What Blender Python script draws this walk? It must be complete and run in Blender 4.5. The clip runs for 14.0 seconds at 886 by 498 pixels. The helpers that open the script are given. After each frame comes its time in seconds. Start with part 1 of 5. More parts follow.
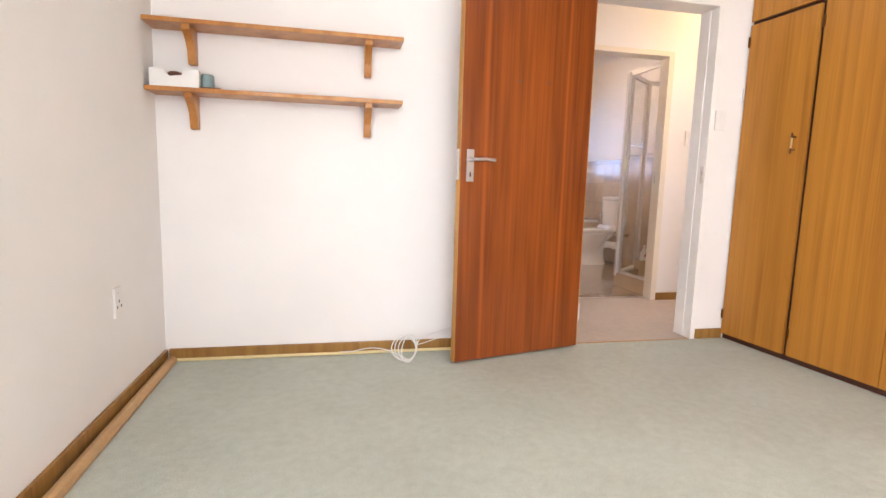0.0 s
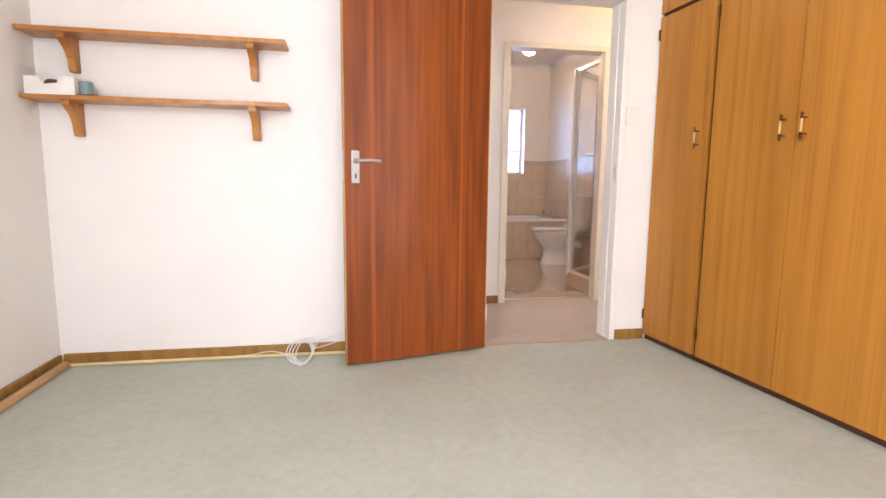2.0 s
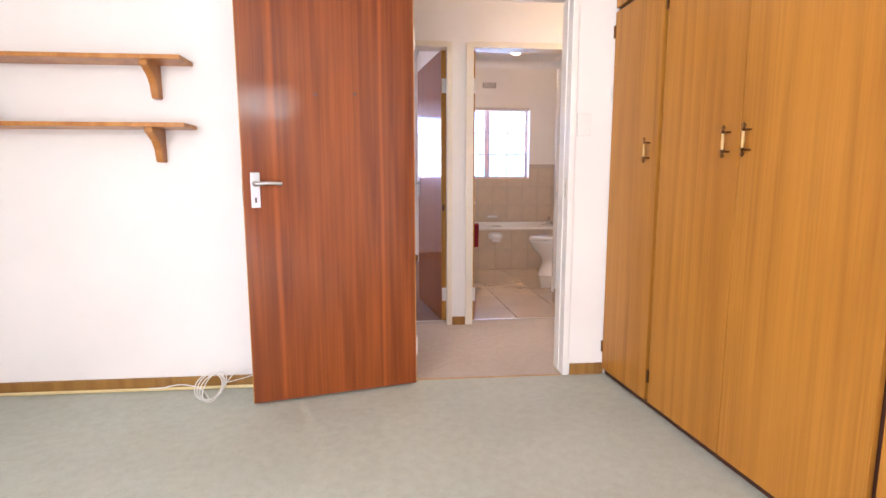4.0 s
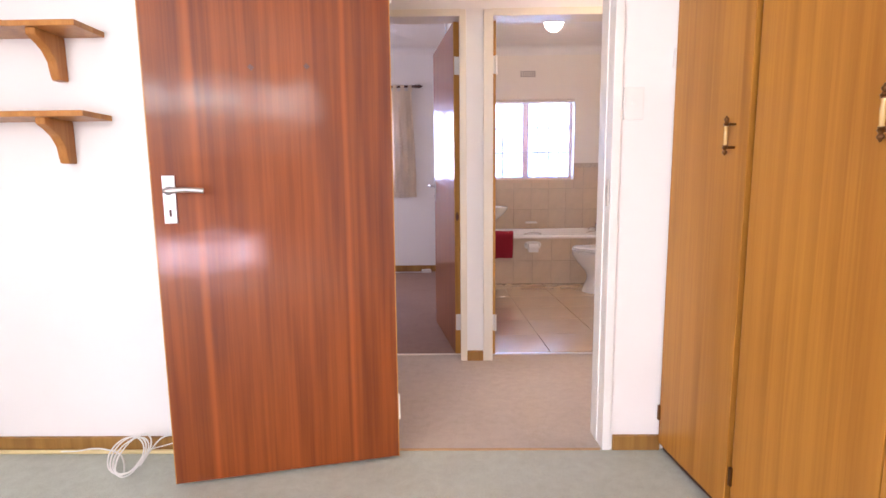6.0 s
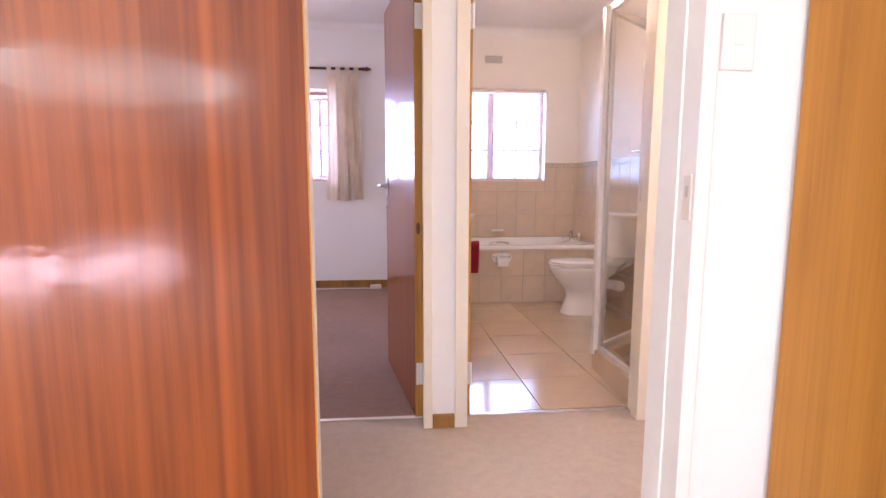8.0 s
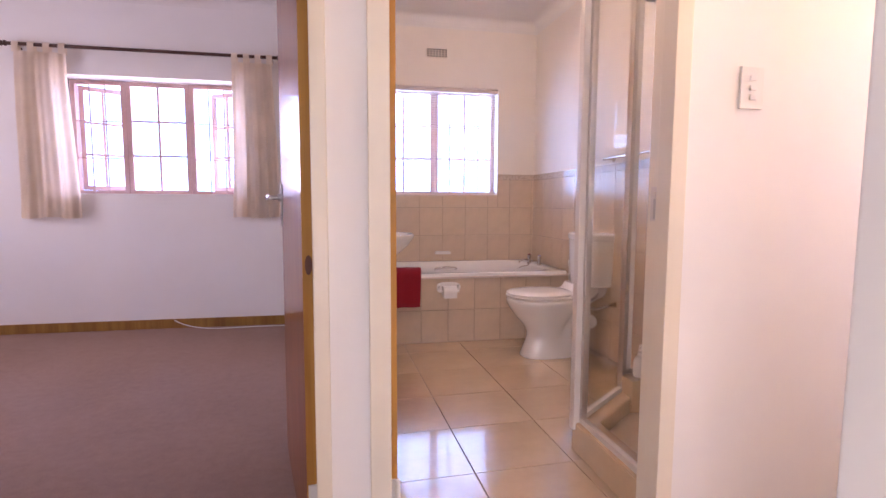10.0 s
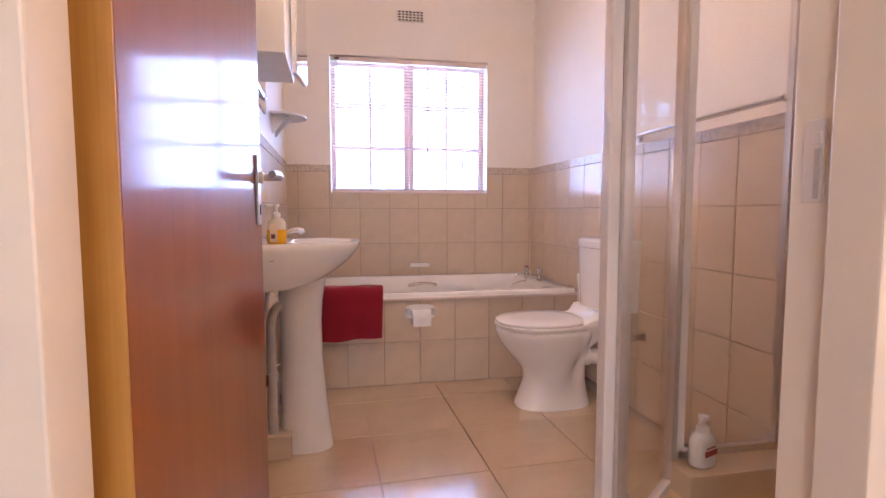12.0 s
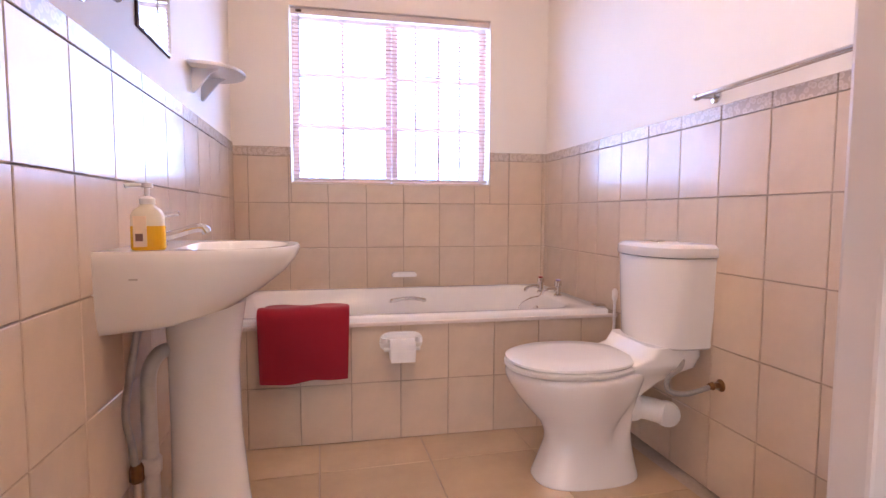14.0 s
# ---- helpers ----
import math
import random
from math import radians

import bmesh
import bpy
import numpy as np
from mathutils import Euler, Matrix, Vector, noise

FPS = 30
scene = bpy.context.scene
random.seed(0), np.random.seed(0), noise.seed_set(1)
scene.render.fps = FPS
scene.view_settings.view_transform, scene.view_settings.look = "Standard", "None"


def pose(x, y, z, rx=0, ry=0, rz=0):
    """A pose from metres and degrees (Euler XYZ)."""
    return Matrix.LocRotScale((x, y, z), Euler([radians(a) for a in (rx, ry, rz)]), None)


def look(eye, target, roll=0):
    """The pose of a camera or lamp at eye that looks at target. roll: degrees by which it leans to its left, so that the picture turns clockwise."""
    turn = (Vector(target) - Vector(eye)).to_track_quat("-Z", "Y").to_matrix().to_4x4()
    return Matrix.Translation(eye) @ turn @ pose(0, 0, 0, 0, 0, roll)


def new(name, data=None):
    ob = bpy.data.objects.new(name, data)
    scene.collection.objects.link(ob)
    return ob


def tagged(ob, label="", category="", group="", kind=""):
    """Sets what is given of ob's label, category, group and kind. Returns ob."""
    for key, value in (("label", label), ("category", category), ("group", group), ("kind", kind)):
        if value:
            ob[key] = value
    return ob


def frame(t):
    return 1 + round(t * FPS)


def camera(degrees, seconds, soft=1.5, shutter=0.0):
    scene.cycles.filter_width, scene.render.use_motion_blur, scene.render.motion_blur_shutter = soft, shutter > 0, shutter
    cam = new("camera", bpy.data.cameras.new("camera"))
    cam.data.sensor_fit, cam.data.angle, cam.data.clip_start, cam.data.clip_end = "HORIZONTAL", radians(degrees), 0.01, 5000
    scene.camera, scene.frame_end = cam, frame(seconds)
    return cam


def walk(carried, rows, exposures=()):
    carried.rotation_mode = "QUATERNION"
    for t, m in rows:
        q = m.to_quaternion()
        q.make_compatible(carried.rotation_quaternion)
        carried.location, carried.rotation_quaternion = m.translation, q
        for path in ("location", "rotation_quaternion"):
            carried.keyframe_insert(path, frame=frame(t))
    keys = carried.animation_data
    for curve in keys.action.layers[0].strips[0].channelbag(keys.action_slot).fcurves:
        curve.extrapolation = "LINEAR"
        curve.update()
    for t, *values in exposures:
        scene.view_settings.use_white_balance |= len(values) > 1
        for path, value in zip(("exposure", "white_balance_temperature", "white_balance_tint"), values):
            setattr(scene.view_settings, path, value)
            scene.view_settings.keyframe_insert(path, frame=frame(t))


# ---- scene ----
cam = camera(82.8, 14.0)
PATH = [
    (0, (1.211, 1.022, 0.923), (1.628, 2.961, 0.666), 1.6),
    (0.5, (1.349, 1.0, 0.928), (1.765, 2.938, 0.661), 1.4),
    (1, (1.485, 0.964, 0.931), (1.891, 2.905, 0.671), 1.2),
    (1.5, (1.656, 0.936, 0.93), (2.029, 2.884, 0.676), 0.9),
    (2, (1.839, 0.927, 0.935), (2.195, 2.879, 0.681), 0.6),
    (2.5, (2.006, 0.955, 0.966), (2.346, 2.908, 0.702), 0.5),
    (3, (2.202, 0.983, 0.973), (2.514, 2.941, 0.713), 0.3),
    (3.5, (2.364, 1.026, 1.046), (2.613, 2.992, 0.781), 0.1),
    (6, (2.785, 1.799, 1.062), (2.757, 3.782, 0.802), -0.6),
    (6.5, (2.76, 2.02, 1.06), (2.743, 4.004, 0.804), -0.5),
    (7, (2.755, 2.261, 1.035), (2.789, 4.245, 0.786), -0.3),
    (7.5, (2.776, 2.452, 1.04), (2.863, 4.434, 0.789), -0.2),
    (8, (2.752, 2.654, 1.044), (2.921, 4.631, 0.794), 0.1),
    (10.5, (3.021, 3.661, 1.022), (3.402, 5.616, 0.846), 0.2),
    (11, (3.12, 3.862, 1.017), (3.493, 5.818, 0.837), 0.0),
    (11.5, (3.203, 4.09, 0.984), (3.578, 6.048, 0.826), 0.1),
    (11.8, (3.242, 4.198, 0.978), (3.612, 6.157, 0.821), 0.1),
    (12, (3.262, 4.292, 0.965), (3.632, 6.252, 0.815), -0.0),
    (12.5, (3.3, 4.478, 0.972), (3.67, 6.437, 0.82), 0.0),
    (13, (3.353, 4.658, 0.948), (3.728, 6.617, 0.801), 0.1),
    (13.5, (3.404, 4.848, 0.939), (3.784, 6.806, 0.797), 0.2),
    (14, (3.423, 5.013, 0.927), (3.811, 6.97, 0.787), 0.2),
]
walk(cam, [(t, look(eye, target, roll)) for t, eye, target, roll in PATH],
     exposures=[(0, 0.64, 6700, 22), (3.5, 0.72, 6650, 25), (6, 0.78, 6500, 29), (8, 0.98, 6500, 32), (10.5, 0.66, 6500, 38), (12, 0.78, 6700, 37), (13, 1.04, 6600, 36), (14, 1.04, 6500, 36)])

# ---- world, sun, large lights ----
world = bpy.data.worlds.new("sky")
scene.world = world
world.use_nodes = True
wn = world.node_tree
sky = wn.nodes.new("ShaderNodeTexSky")
sky.sky_type = "NISHITA"
sky.sun_disc = False
sky.sun_elevation, sky.sun_rotation = radians(48), radians(200)
wn.links.new(sky.outputs[0], wn.nodes["Background"].inputs[0])
wn.nodes["Background"].inputs[1].default_value = 0.15


def lamp(name, kind, m, energy, colour, size=0.1, size_y=None, angle=None):
    data = bpy.data.lights.new(name, kind)
    data.energy, data.color = energy, colour
    if kind == "AREA":
        data.shape, data.size, data.size_y = "RECTANGLE", size, size_y
    elif kind == "POINT":
        data.shadow_soft_size = size
    else:
        data.angle = angle
    ob = new(name, data)
    ob.matrix_world = m
    return ob


lamp("sun", "SUN", look((0, -5, 6), (0, 0, 0)), 3.0, (1.0, 0.95, 0.88), angle=radians(0.5))
# daylight in the openings of the windows, three of them added out of view
# fill for the bedroom, in a west opening added behind the camera
lamp("bedroom_side_fill", "AREA", look((0.24, -0.35, 1.50), (3.0, 0.6, 1.1)), 92, (0.97, 1.0, 0.98), 1.55, 1.25)
lamp("bedroom_fanlight", "AREA", look((2.2, -1.53, 2.08), (2.2, 3, 1.6)), 27, (0.72, 1.0, 0.96), 2.45, 0.40)
# added low lamp, stands in for sunlit floor mirrored in the door varnish
lamp("bedroom_door_glare", "AREA", look((1.85, -1.53, 0.19), (1.85, 3, 0.7)), 32, (0.97, 0.88, 1.0), 1.7, 0.34)
lamp("bath_window_light", "AREA", look((3.70, 8.14, 1.56), (3.70, 3, 1.2)), 15, (0.47, 0.73, 1.0), 1.08, 0.9)
lamp("room_window_light", "AREA", look((1.45, 8.22, 1.52), (1.45, 3, 1.3)), 13, (1.0, 0.90, 0.92), 1.2, 0.85)
# added fill that brightens the second bedroom from an unseen west opening
lamp("room_side_fill", "AREA", look((-0.72, 6.2, 1.52), (3, 6.6, 1.45)), 15, (1.0, 0.90, 0.88), 1.5, 1.2)
# neutral fill for the passage wall; its end opening is added, out of view
lamp("hall_end_fill", "AREA", look((5.345, 4.275, 1.50), (3.0, 4.35, 1.1)), 5.8, (1.0, 0.86, 0.84), 0.60, 1.15)
# the globes on the ceilings
lamp("hall_globe_light", "POINT", pose(4.45, 4.22, 2.33), 10, (1.0, 0.68, 0.28), 0.05)
lamp("bath_globe_light", "POINT", pose(3.61, 5.92, 2.15), 12, (1.0, 0.78, 0.53), 0.05)


# ---- materials ----
def nodes_of(name):
    m = bpy.data.materials.new(name)
    m.use_nodes = True
    t = m.node_tree
    return m, t, t.nodes["Principled BSDF"]


def scaled_coords(t, scale, source="Object"):
    tc = t.nodes.new("ShaderNodeTexCoord")
    mp = t.nodes.new("ShaderNodeMapping")
    mp.inputs["Scale"].default_value = scale
    t.links.new(tc.outputs[source], mp.inputs["Vector"])
    return mp.outputs["Vector"]


def noise_tex(t, vec, scale, detail=4, rough=0.55):
    n = t.nodes.new("ShaderNodeTexNoise")
    n.inputs["Scale"].default_value, n.inputs["Detail"].default_value, n.inputs["Roughness"].default_value = scale, detail, rough
    t.links.new(vec, n.inputs["Vector"])
    return n.outputs["Fac"]


def ramp(t, fac, stops):
    r = t.nodes.new("ShaderNodeValToRGB")
    els = r.color_ramp.elements
    while len(els) < len(stops):
        els.new(0.5)
    for e, (p, c) in zip(els, stops):
        e.position, e.color = p, (*c, 1)
    t.links.new(fac, r.inputs[0])
    return r.outputs[0]


def mixed(t, fac, a, b, mode="MIX"):
    n = t.nodes.new("ShaderNodeMix")
    n.data_type, n.blend_type = "RGBA", mode
    for sock, v in ((0, fac), (6, a), (7, b)):
        if isinstance(v, (int, float)):
            n.inputs[sock].default_value = v
        elif isinstance(v, tuple):
            n.inputs[sock].default_value = (*v, 1)
        else:
            t.links.new(v, n.inputs[sock])
    return n.outputs[2]


def bump(t, p, height, strength, dist=0.002):
    b = t.nodes.new("ShaderNodeBump")
    b.inputs["Strength"].default_value, b.inputs["Distance"].default_value = strength, dist
    t.links.new(height, b.inputs["Height"])
    t.links.new(b.outputs[0], p.inputs["Normal"])


def plain(name, colour, rough=0.5, vary=0.06, fine=60, coarse=3, relief=0.1, metal=0.0, coat=0.0, sheen=0.0, random_tint=0.0, coat_rough=0.19, coat_ior=1.5):
    """A surface with stains at one scale and grain at another."""
    m, t, p = nodes_of(name)
    v = scaled_coords(t, (1, 1, 1))
    big, small = noise_tex(t, v, coarse, 5), noise_tex(t, v, fine, 3)
    dark = tuple(c * (1 - 1.6 * vary) for c in colour)
    light = tuple(min(1, c * (1 + vary)) for c in colour)
    base = ramp(t, big, [(0.3, dark), (0.7, light)])
    base = mixed(t, 0.35 * min(1, vary * 8), base, ramp(t, small, [(0.35, dark), (0.65, light)]))
    if random_tint:
        oi = t.nodes.new("ShaderNodeObjectInfo")
        base = mixed(t, 1.0, base, ramp(t, oi.outputs["Random"], [(0, (1 - random_tint,) * 3), (1, (1, 1, 1))]), "MULTIPLY")
    t.links.new(base, p.inputs["Base Color"])
    p.inputs["Metallic"].default_value = metal
    rr = t.nodes.new("ShaderNodeMapRange")
    rr.inputs["To Min"].default_value, rr.inputs["To Max"].default_value = max(0.02, rough * 0.82), min(1, rough * 1.18)
    t.links.new(big, rr.inputs["Value"])
    t.links.new(rr.outputs[0], p.inputs["Roughness"])
    p.inputs["Coat Weight"].default_value, p.inputs["Coat Roughness"].default_value = coat, coat_rough
    p.inputs["Coat IOR"].default_value = coat_ior
    p.inputs["Sheen Weight"].default_value = sheen
    if relief:
        bump(t, p, small, relief)
    return m


def veneer(name, pale, mid, deep, rough, coat, bands, fine_x=90, offset=0.0, streaks=0.2, stripes=(), figure_scale=9.0, arch=(3.0, 0.30, 9.0, 0.3), ripple=0.26, haze_from=0.07):
    """Varnished veneer with the grain running up, in broad tone bands and fine streaks."""
    m, t, p = nodes_of(name)
    tc = t.nodes.new("ShaderNodeTexCoord")
    mp = t.nodes.new("ShaderNodeMapping")
    mp.inputs["Location"].default_value = (offset, offset * 0.7, offset * 1.3)
    t.links.new(tc.outputs["Object"], mp.inputs["Vector"])

    def stretched(sx, sz):
        q = t.nodes.new("ShaderNodeMapping")
        q.inputs["Scale"].default_value = (sx, sx, sz)
        t.links.new(mp.outputs[0], q.inputs["Vector"])
        return q.outputs[0]
    broad = noise_tex(t, stretched(bands, 0.10), 1.0, 2, 0.45)
    figure = noise_tex(t, stretched(figure_scale, 0.55), 1.0, 3, 0.45)
    figure.node.inputs["Distortion"].default_value = 1.6
    streak = noise_tex(t, stretched(fine_x, 1.2), 1.0, 3, 0.6)
    pores = noise_tex(t, stretched(300, 7), 1.0, 2, 0.6)
    base = ramp(t, broad, [(0.32, deep), (0.50, mid), (0.68, pale)])
    base = mixed(t, 0.45, base, ramp(t, figure, [(0.36, deep), (0.47, mid), (0.60, pale)]))
    # growth rings cut through lengthwise: contour lines of a slow swelling, nested into tall arches
    swell = noise_tex(t, stretched(arch[0], arch[1]), 1.0, 2, 0.35)
    fray = t.nodes.new("ShaderNodeMath")
    fray.operation = "MULTIPLY_ADD"
    fray.inputs[1].default_value = 0.035
    t.links.new(streak, fray.inputs[0])
    t.links.new(swell, fray.inputs[2])
    turns, wave_up = t.nodes.new("ShaderNodeMath"), t.nodes.new("ShaderNodeMath")
    turns.operation, wave_up.operation = "MULTIPLY", "SINE"
    turns.inputs[1].default_value = arch[2] * 6.283
    t.links.new(fray.outputs[0], turns.inputs[0])
    t.links.new(turns.outputs[0], wave_up.inputs[0])
    lift = t.nodes.new("ShaderNodeMapRange")
    lift.inputs["From Min"].default_value = -1.0
    t.links.new(wave_up.outputs[0], lift.inputs["Value"])
    base = mixed(t, arch[3], base, ramp(t, lift.outputs[0], [(0.02, deep), (0.30, mid), (0.85, pale)]))
    base = mixed(t, streaks, base, ramp(t, streak, [(0.36, deep), (0.62, pale)]))
    base = mixed(t, 0.22, base, ramp(t, pores, [(0.30, (0.78, 0.70, 0.62)), (0.50, (1, 1, 1))]), "MULTIPLY")
    for at, half in stripes:
        sep, cmp = t.nodes.new("ShaderNodeSeparateXYZ"), t.nodes.new("ShaderNodeMath")
        t.links.new(tc.outputs["Object"], sep.inputs[0])
        wave = t.nodes.new("ShaderNodeMath")
        wave.operation = "MULTIPLY_ADD"
        wave.inputs[1].default_value = 0.02
        t.links.new(noise_tex(t, stretched(2, 1.1), 1.0, 2), wave.inputs[0])
        t.links.new(sep.outputs[0], wave.inputs[2])
        near = t.nodes.new("ShaderNodeMapRange")
        near.interpolation_type = "SMOOTHSTEP"
        cmp.operation = "SUBTRACT"
        cmp.inputs[1].default_value = at + 0.01
        t.links.new(wave.outputs[0], cmp.inputs[0])
        ab = t.nodes.new("ShaderNodeMath")
        ab.operation = "ABSOLUTE"
        t.links.new(cmp.outputs[0], ab.inputs[0])
        near.inputs["From Min"].default_value, near.inputs["From Max"].default_value = half, 0.0
        near.inputs["To Max"].default_value = 0.58
        t.links.new(ab.outputs[0], near.inputs["Value"])
        base = mixed(t, near.outputs[0], base, tuple(min(1, c * 1.32) for c in pale))
    t.links.new(base, p.inputs["Base Color"])
    p.inputs["Roughness"].default_value = rough
    p.inputs["Coat Weight"].default_value = coat
    haze = t.nodes.new("ShaderNodeMapRange")
    haze.inputs["From Min"].default_value, haze.inputs["From Max"].default_value = 0.35, 0.65
    haze.inputs["To Min"].default_value, haze.inputs["To Max"].default_value = haze_from, haze_from + 0.09
    t.links.new(noise_tex(t, stretched(9, 7), 1.0, 4, 0.6), haze.inputs["Value"])
    t.links.new(haze.outputs[0], p.inputs["Coat Roughness"])
    p.inputs["Specular IOR Level"].default_value = 0.25
    wob = noise_tex(t, stretched(8, 9), 1.0, 4, 0.55)
    bump(t, p, wob, ripple, 0.004)
    t.links.new(p.inputs["Normal"].links[0].from_socket, p.inputs["Coat Normal"])
    return m


def glass(name, colour=(1, 1, 1), rough=0.0, mirror_part=0.08):
    """Thin pane: mostly clear, with a faint mirror."""
    m, t, p = nodes_of(name)
    t.nodes.remove(p)
    clear, gloss, mix = t.nodes.new("ShaderNodeBsdfTransparent"), t.nodes.new("ShaderNodeBsdfGlossy"), t.nodes.new("ShaderNodeMixShader")
    clear.inputs[0].default_value = (*colour, 1)
    gloss.inputs["Roughness"].default_value = rough
    lw, pw, sc = t.nodes.new("ShaderNodeLayerWeight"), t.nodes.new("ShaderNodeMath"), t.nodes.new("ShaderNodeMath")
    pw.operation, sc.operation = "POWER", "MULTIPLY_ADD"
    pw.inputs[1].default_value, sc.inputs[1].default_value, sc.inputs[2].default_value = 4.0, 0.3, mirror_part * 0.4
    t.links.new(lw.outputs["Facing"], pw.inputs[0])
    t.links.new(pw.outputs[0], sc.inputs[0])
    t.links.new(sc.outputs[0], mix.inputs[0])
    t.links.new(clear.outputs[0], mix.inputs[1])
    t.links.new(gloss.outputs[0], mix.inputs[2])
    t.links.new(mix.outputs[0], t.nodes["Material Output"].inputs[0])
    return m


def cloth(name, colour, through_part):
    m, t, p = nodes_of(name)
    v = scaled_coords(t, (1, 1, 1))
    weave = noise_tex(t, v, 700, 2)
    big = noise_tex(t, v, 5, 3)
    base = ramp(t, big, [(0.3, tuple(c * 0.88 for c in colour)), (0.7, colour)])
    t.links.new(base, p.inputs["Base Color"])
    p.inputs["Roughness"].default_value = 0.9
    p.inputs["Sheen Weight"].default_value = 0.15
    bump(t, p, weave, 0.4, 0.001)
    if through_part:
        tr, mix = t.nodes.new("ShaderNodeBsdfTranslucent"), t.nodes.new("ShaderNodeMixShader")
        t.links.new(base, tr.inputs[0])
        mix.inputs[0].default_value = through_part
        t.links.new(p.outputs[0], mix.inputs[1])
        t.links.new(tr.outputs[0], mix.inputs[2])
        t.links.new(mix.outputs[0], t.nodes["Material Output"].inputs[0])
    return m


def carpet_material(name, tint):
    m, t, p = nodes_of(name)
    v = scaled_coords(t, (1, 1, 1))
    pile, blot, wear = noise_tex(t, v, 260, 3, 0.7), noise_tex(t, v, 24, 5, 0.65), noise_tex(t, v, 2.2, 3)
    base = ramp(t, pile, [(q, tuple(a * b for a, b in zip(c, tint))) for q, c in ((0.25, (0.36, 0.345, 0.295)), (0.5, (0.53, 0.51, 0.445)), (0.78, (0.64, 0.62, 0.55)))])
    base = mixed(t, 0.55, base, ramp(t, blot, [(0.33, (0.80, 0.79, 0.77)), (0.62, (1, 1, 1))]), "MULTIPLY")
    base = mixed(t, 0.5, base, ramp(t, wear, [(0.35, (0.86, 0.85, 0.83)), (0.6, (1, 1, 1))]), "MULTIPLY")
    t.links.new(base, p.inputs["Base Color"])
    p.inputs["Roughness"].default_value = 0.95
    bump(t, p, pile, 0.7, 0.004)
    return m


def border_material():
    """Printed border: pale scroll marks on beige."""
    m, t, p = nodes_of("printed_border_tile")
    v = scaled_coords(t, (1, 1, 1))
    vo = t.nodes.new("ShaderNodeTexVoronoi")
    vo.inputs["Scale"].default_value = 60
    t.links.new(v, vo.inputs["Vector"])
    base = ramp(t, vo.outputs["Distance"], [(0.22, (0.56, 0.46, 0.37)), (0.42, (0.64, 0.54, 0.45)), (0.62, (0.50, 0.41, 0.33))])
    t.links.new(base, p.inputs["Base Color"])
    p.inputs["Roughness"].default_value = 0.22
    return m


def glow(name, colour, strength):
    m, t, p = nodes_of(name)
    p.inputs["Base Color"].default_value = (*colour, 1)
    p.inputs["Emission Color"].default_value = (*colour, 1)
    p.inputs["Emission Strength"].default_value = strength
    return m


WALL = plain("white_wall_paint", (0.84, 0.82, 0.79), 0.62, 0.02, 180, 2.2, 0.12)
BATHWALL = plain("cream_bathroom_paint", (0.84, 0.79, 0.72), 0.62, 0.025, 150, 2.0, 0.08)
CEIL = plain("white_ceiling_paint", (0.82, 0.80, 0.77), 0.8, 0.03, 120, 2.5, 0.1)
CARPET = carpet_material("short_pile_carpet", (1.0, 1.11, 1.12))
# the same carpet with the passage's warm light put into its tint
HALLCARPET = carpet_material("warm_lit_carpet", (1.0, 0.885, 0.86))
# darker mauve copy of the carpet: the second bedroom's dim light as tint
SHADEDCARPET = carpet_material("shaded_carpet", (0.66, 0.435, 0.385))
MAHOGANY = veneer("red_mahogany_veneer", (0.330, 0.080, 0.010), (0.215, 0.044, 0.005), (0.122, 0.021, 0.0025), 0.45, 0.50, 3.4, 60, streaks=0.30, stripes=((0.165, 0.016), (0.655, 0.020)), figure_scale=11.0, arch=(6.0, 0.50, 3.4, 0.31))
REDDOOR = veneer("plain_red_brown_veneer", (0.335, 0.095, 0.011), (0.275, 0.070, 0.007), (0.205, 0.046, 0.004), 0.40, 0.60, 3.0, 70, 8.0, streaks=0.10, arch=(3.0, 0.12, 6.0, 0.15), ripple=0.05, haze_from=0.04)
PINE_EDGE = veneer("yellow_pine_edge", (0.62, 0.34, 0.08), (0.50, 0.24, 0.045), (0.35, 0.15, 0.03), 0.4, 0.2, 8)
OAK = veneer("honey_oak_veneer", (0.50, 0.222, 0.033), (0.425, 0.178, 0.026), (0.300, 0.115, 0.016), 0.42, 0.15, 2.2, 85, 3.1, streaks=0.26, figure_scale=6.5, arch=(2.4, 0.13, 12.0, 0.34))
SHELFWOOD = veneer("amber_varnished_pine", (0.58, 0.27, 0.075), (0.46, 0.185, 0.045), (0.32, 0.11, 0.025), 0.36, 0.2, 6, 80, 1.7)
SKIRT = veneer("brown_skirting_wood", (0.40, 0.215, 0.055), (0.29, 0.145, 0.036), (0.18, 0.080, 0.022), 0.42, 0.12, 3, 60, 5.0)
BEAD = plain("tan_floor_bead", (0.50, 0.30, 0.13), 0.45, 0.12, 60, 6, 0.1)
# near-black brown for small dark parts, and for shade painted in gaps and holes
DARKGAP = plain("dark_gap_brown", (0.06, 0.018, 0.008), 0.6, 0.15, 60, 5, 0.1)
FRAMEPAINT = plain("white_enamel_steel", (0.84, 0.82, 0.78), 0.3, 0.03, 40, 4, 0.05)
CREAMPAINT = plain("cream_enamel_steel", (0.80, 0.73, 0.60), 0.32, 0.03, 40, 4, 0.05)
WALLTILE = plain("beige_glazed_tile", (0.68, 0.545, 0.41), 0.20, 0.05, 35, 7, 0.02, random_tint=0.05)
GROUT = plain("brown_grey_grout", (0.42, 0.34, 0.265), 0.85, 0.12, 90, 6, 0.2)
BORDER = border_material()
FLOORTILE = plain("cream_porcelain_floor_tile", (0.60, 0.445, 0.285), 0.20, 0.06, 30, 5, 0.02, coat=1.0, random_tint=0.05, coat_rough=0.09, coat_ior=1.8)
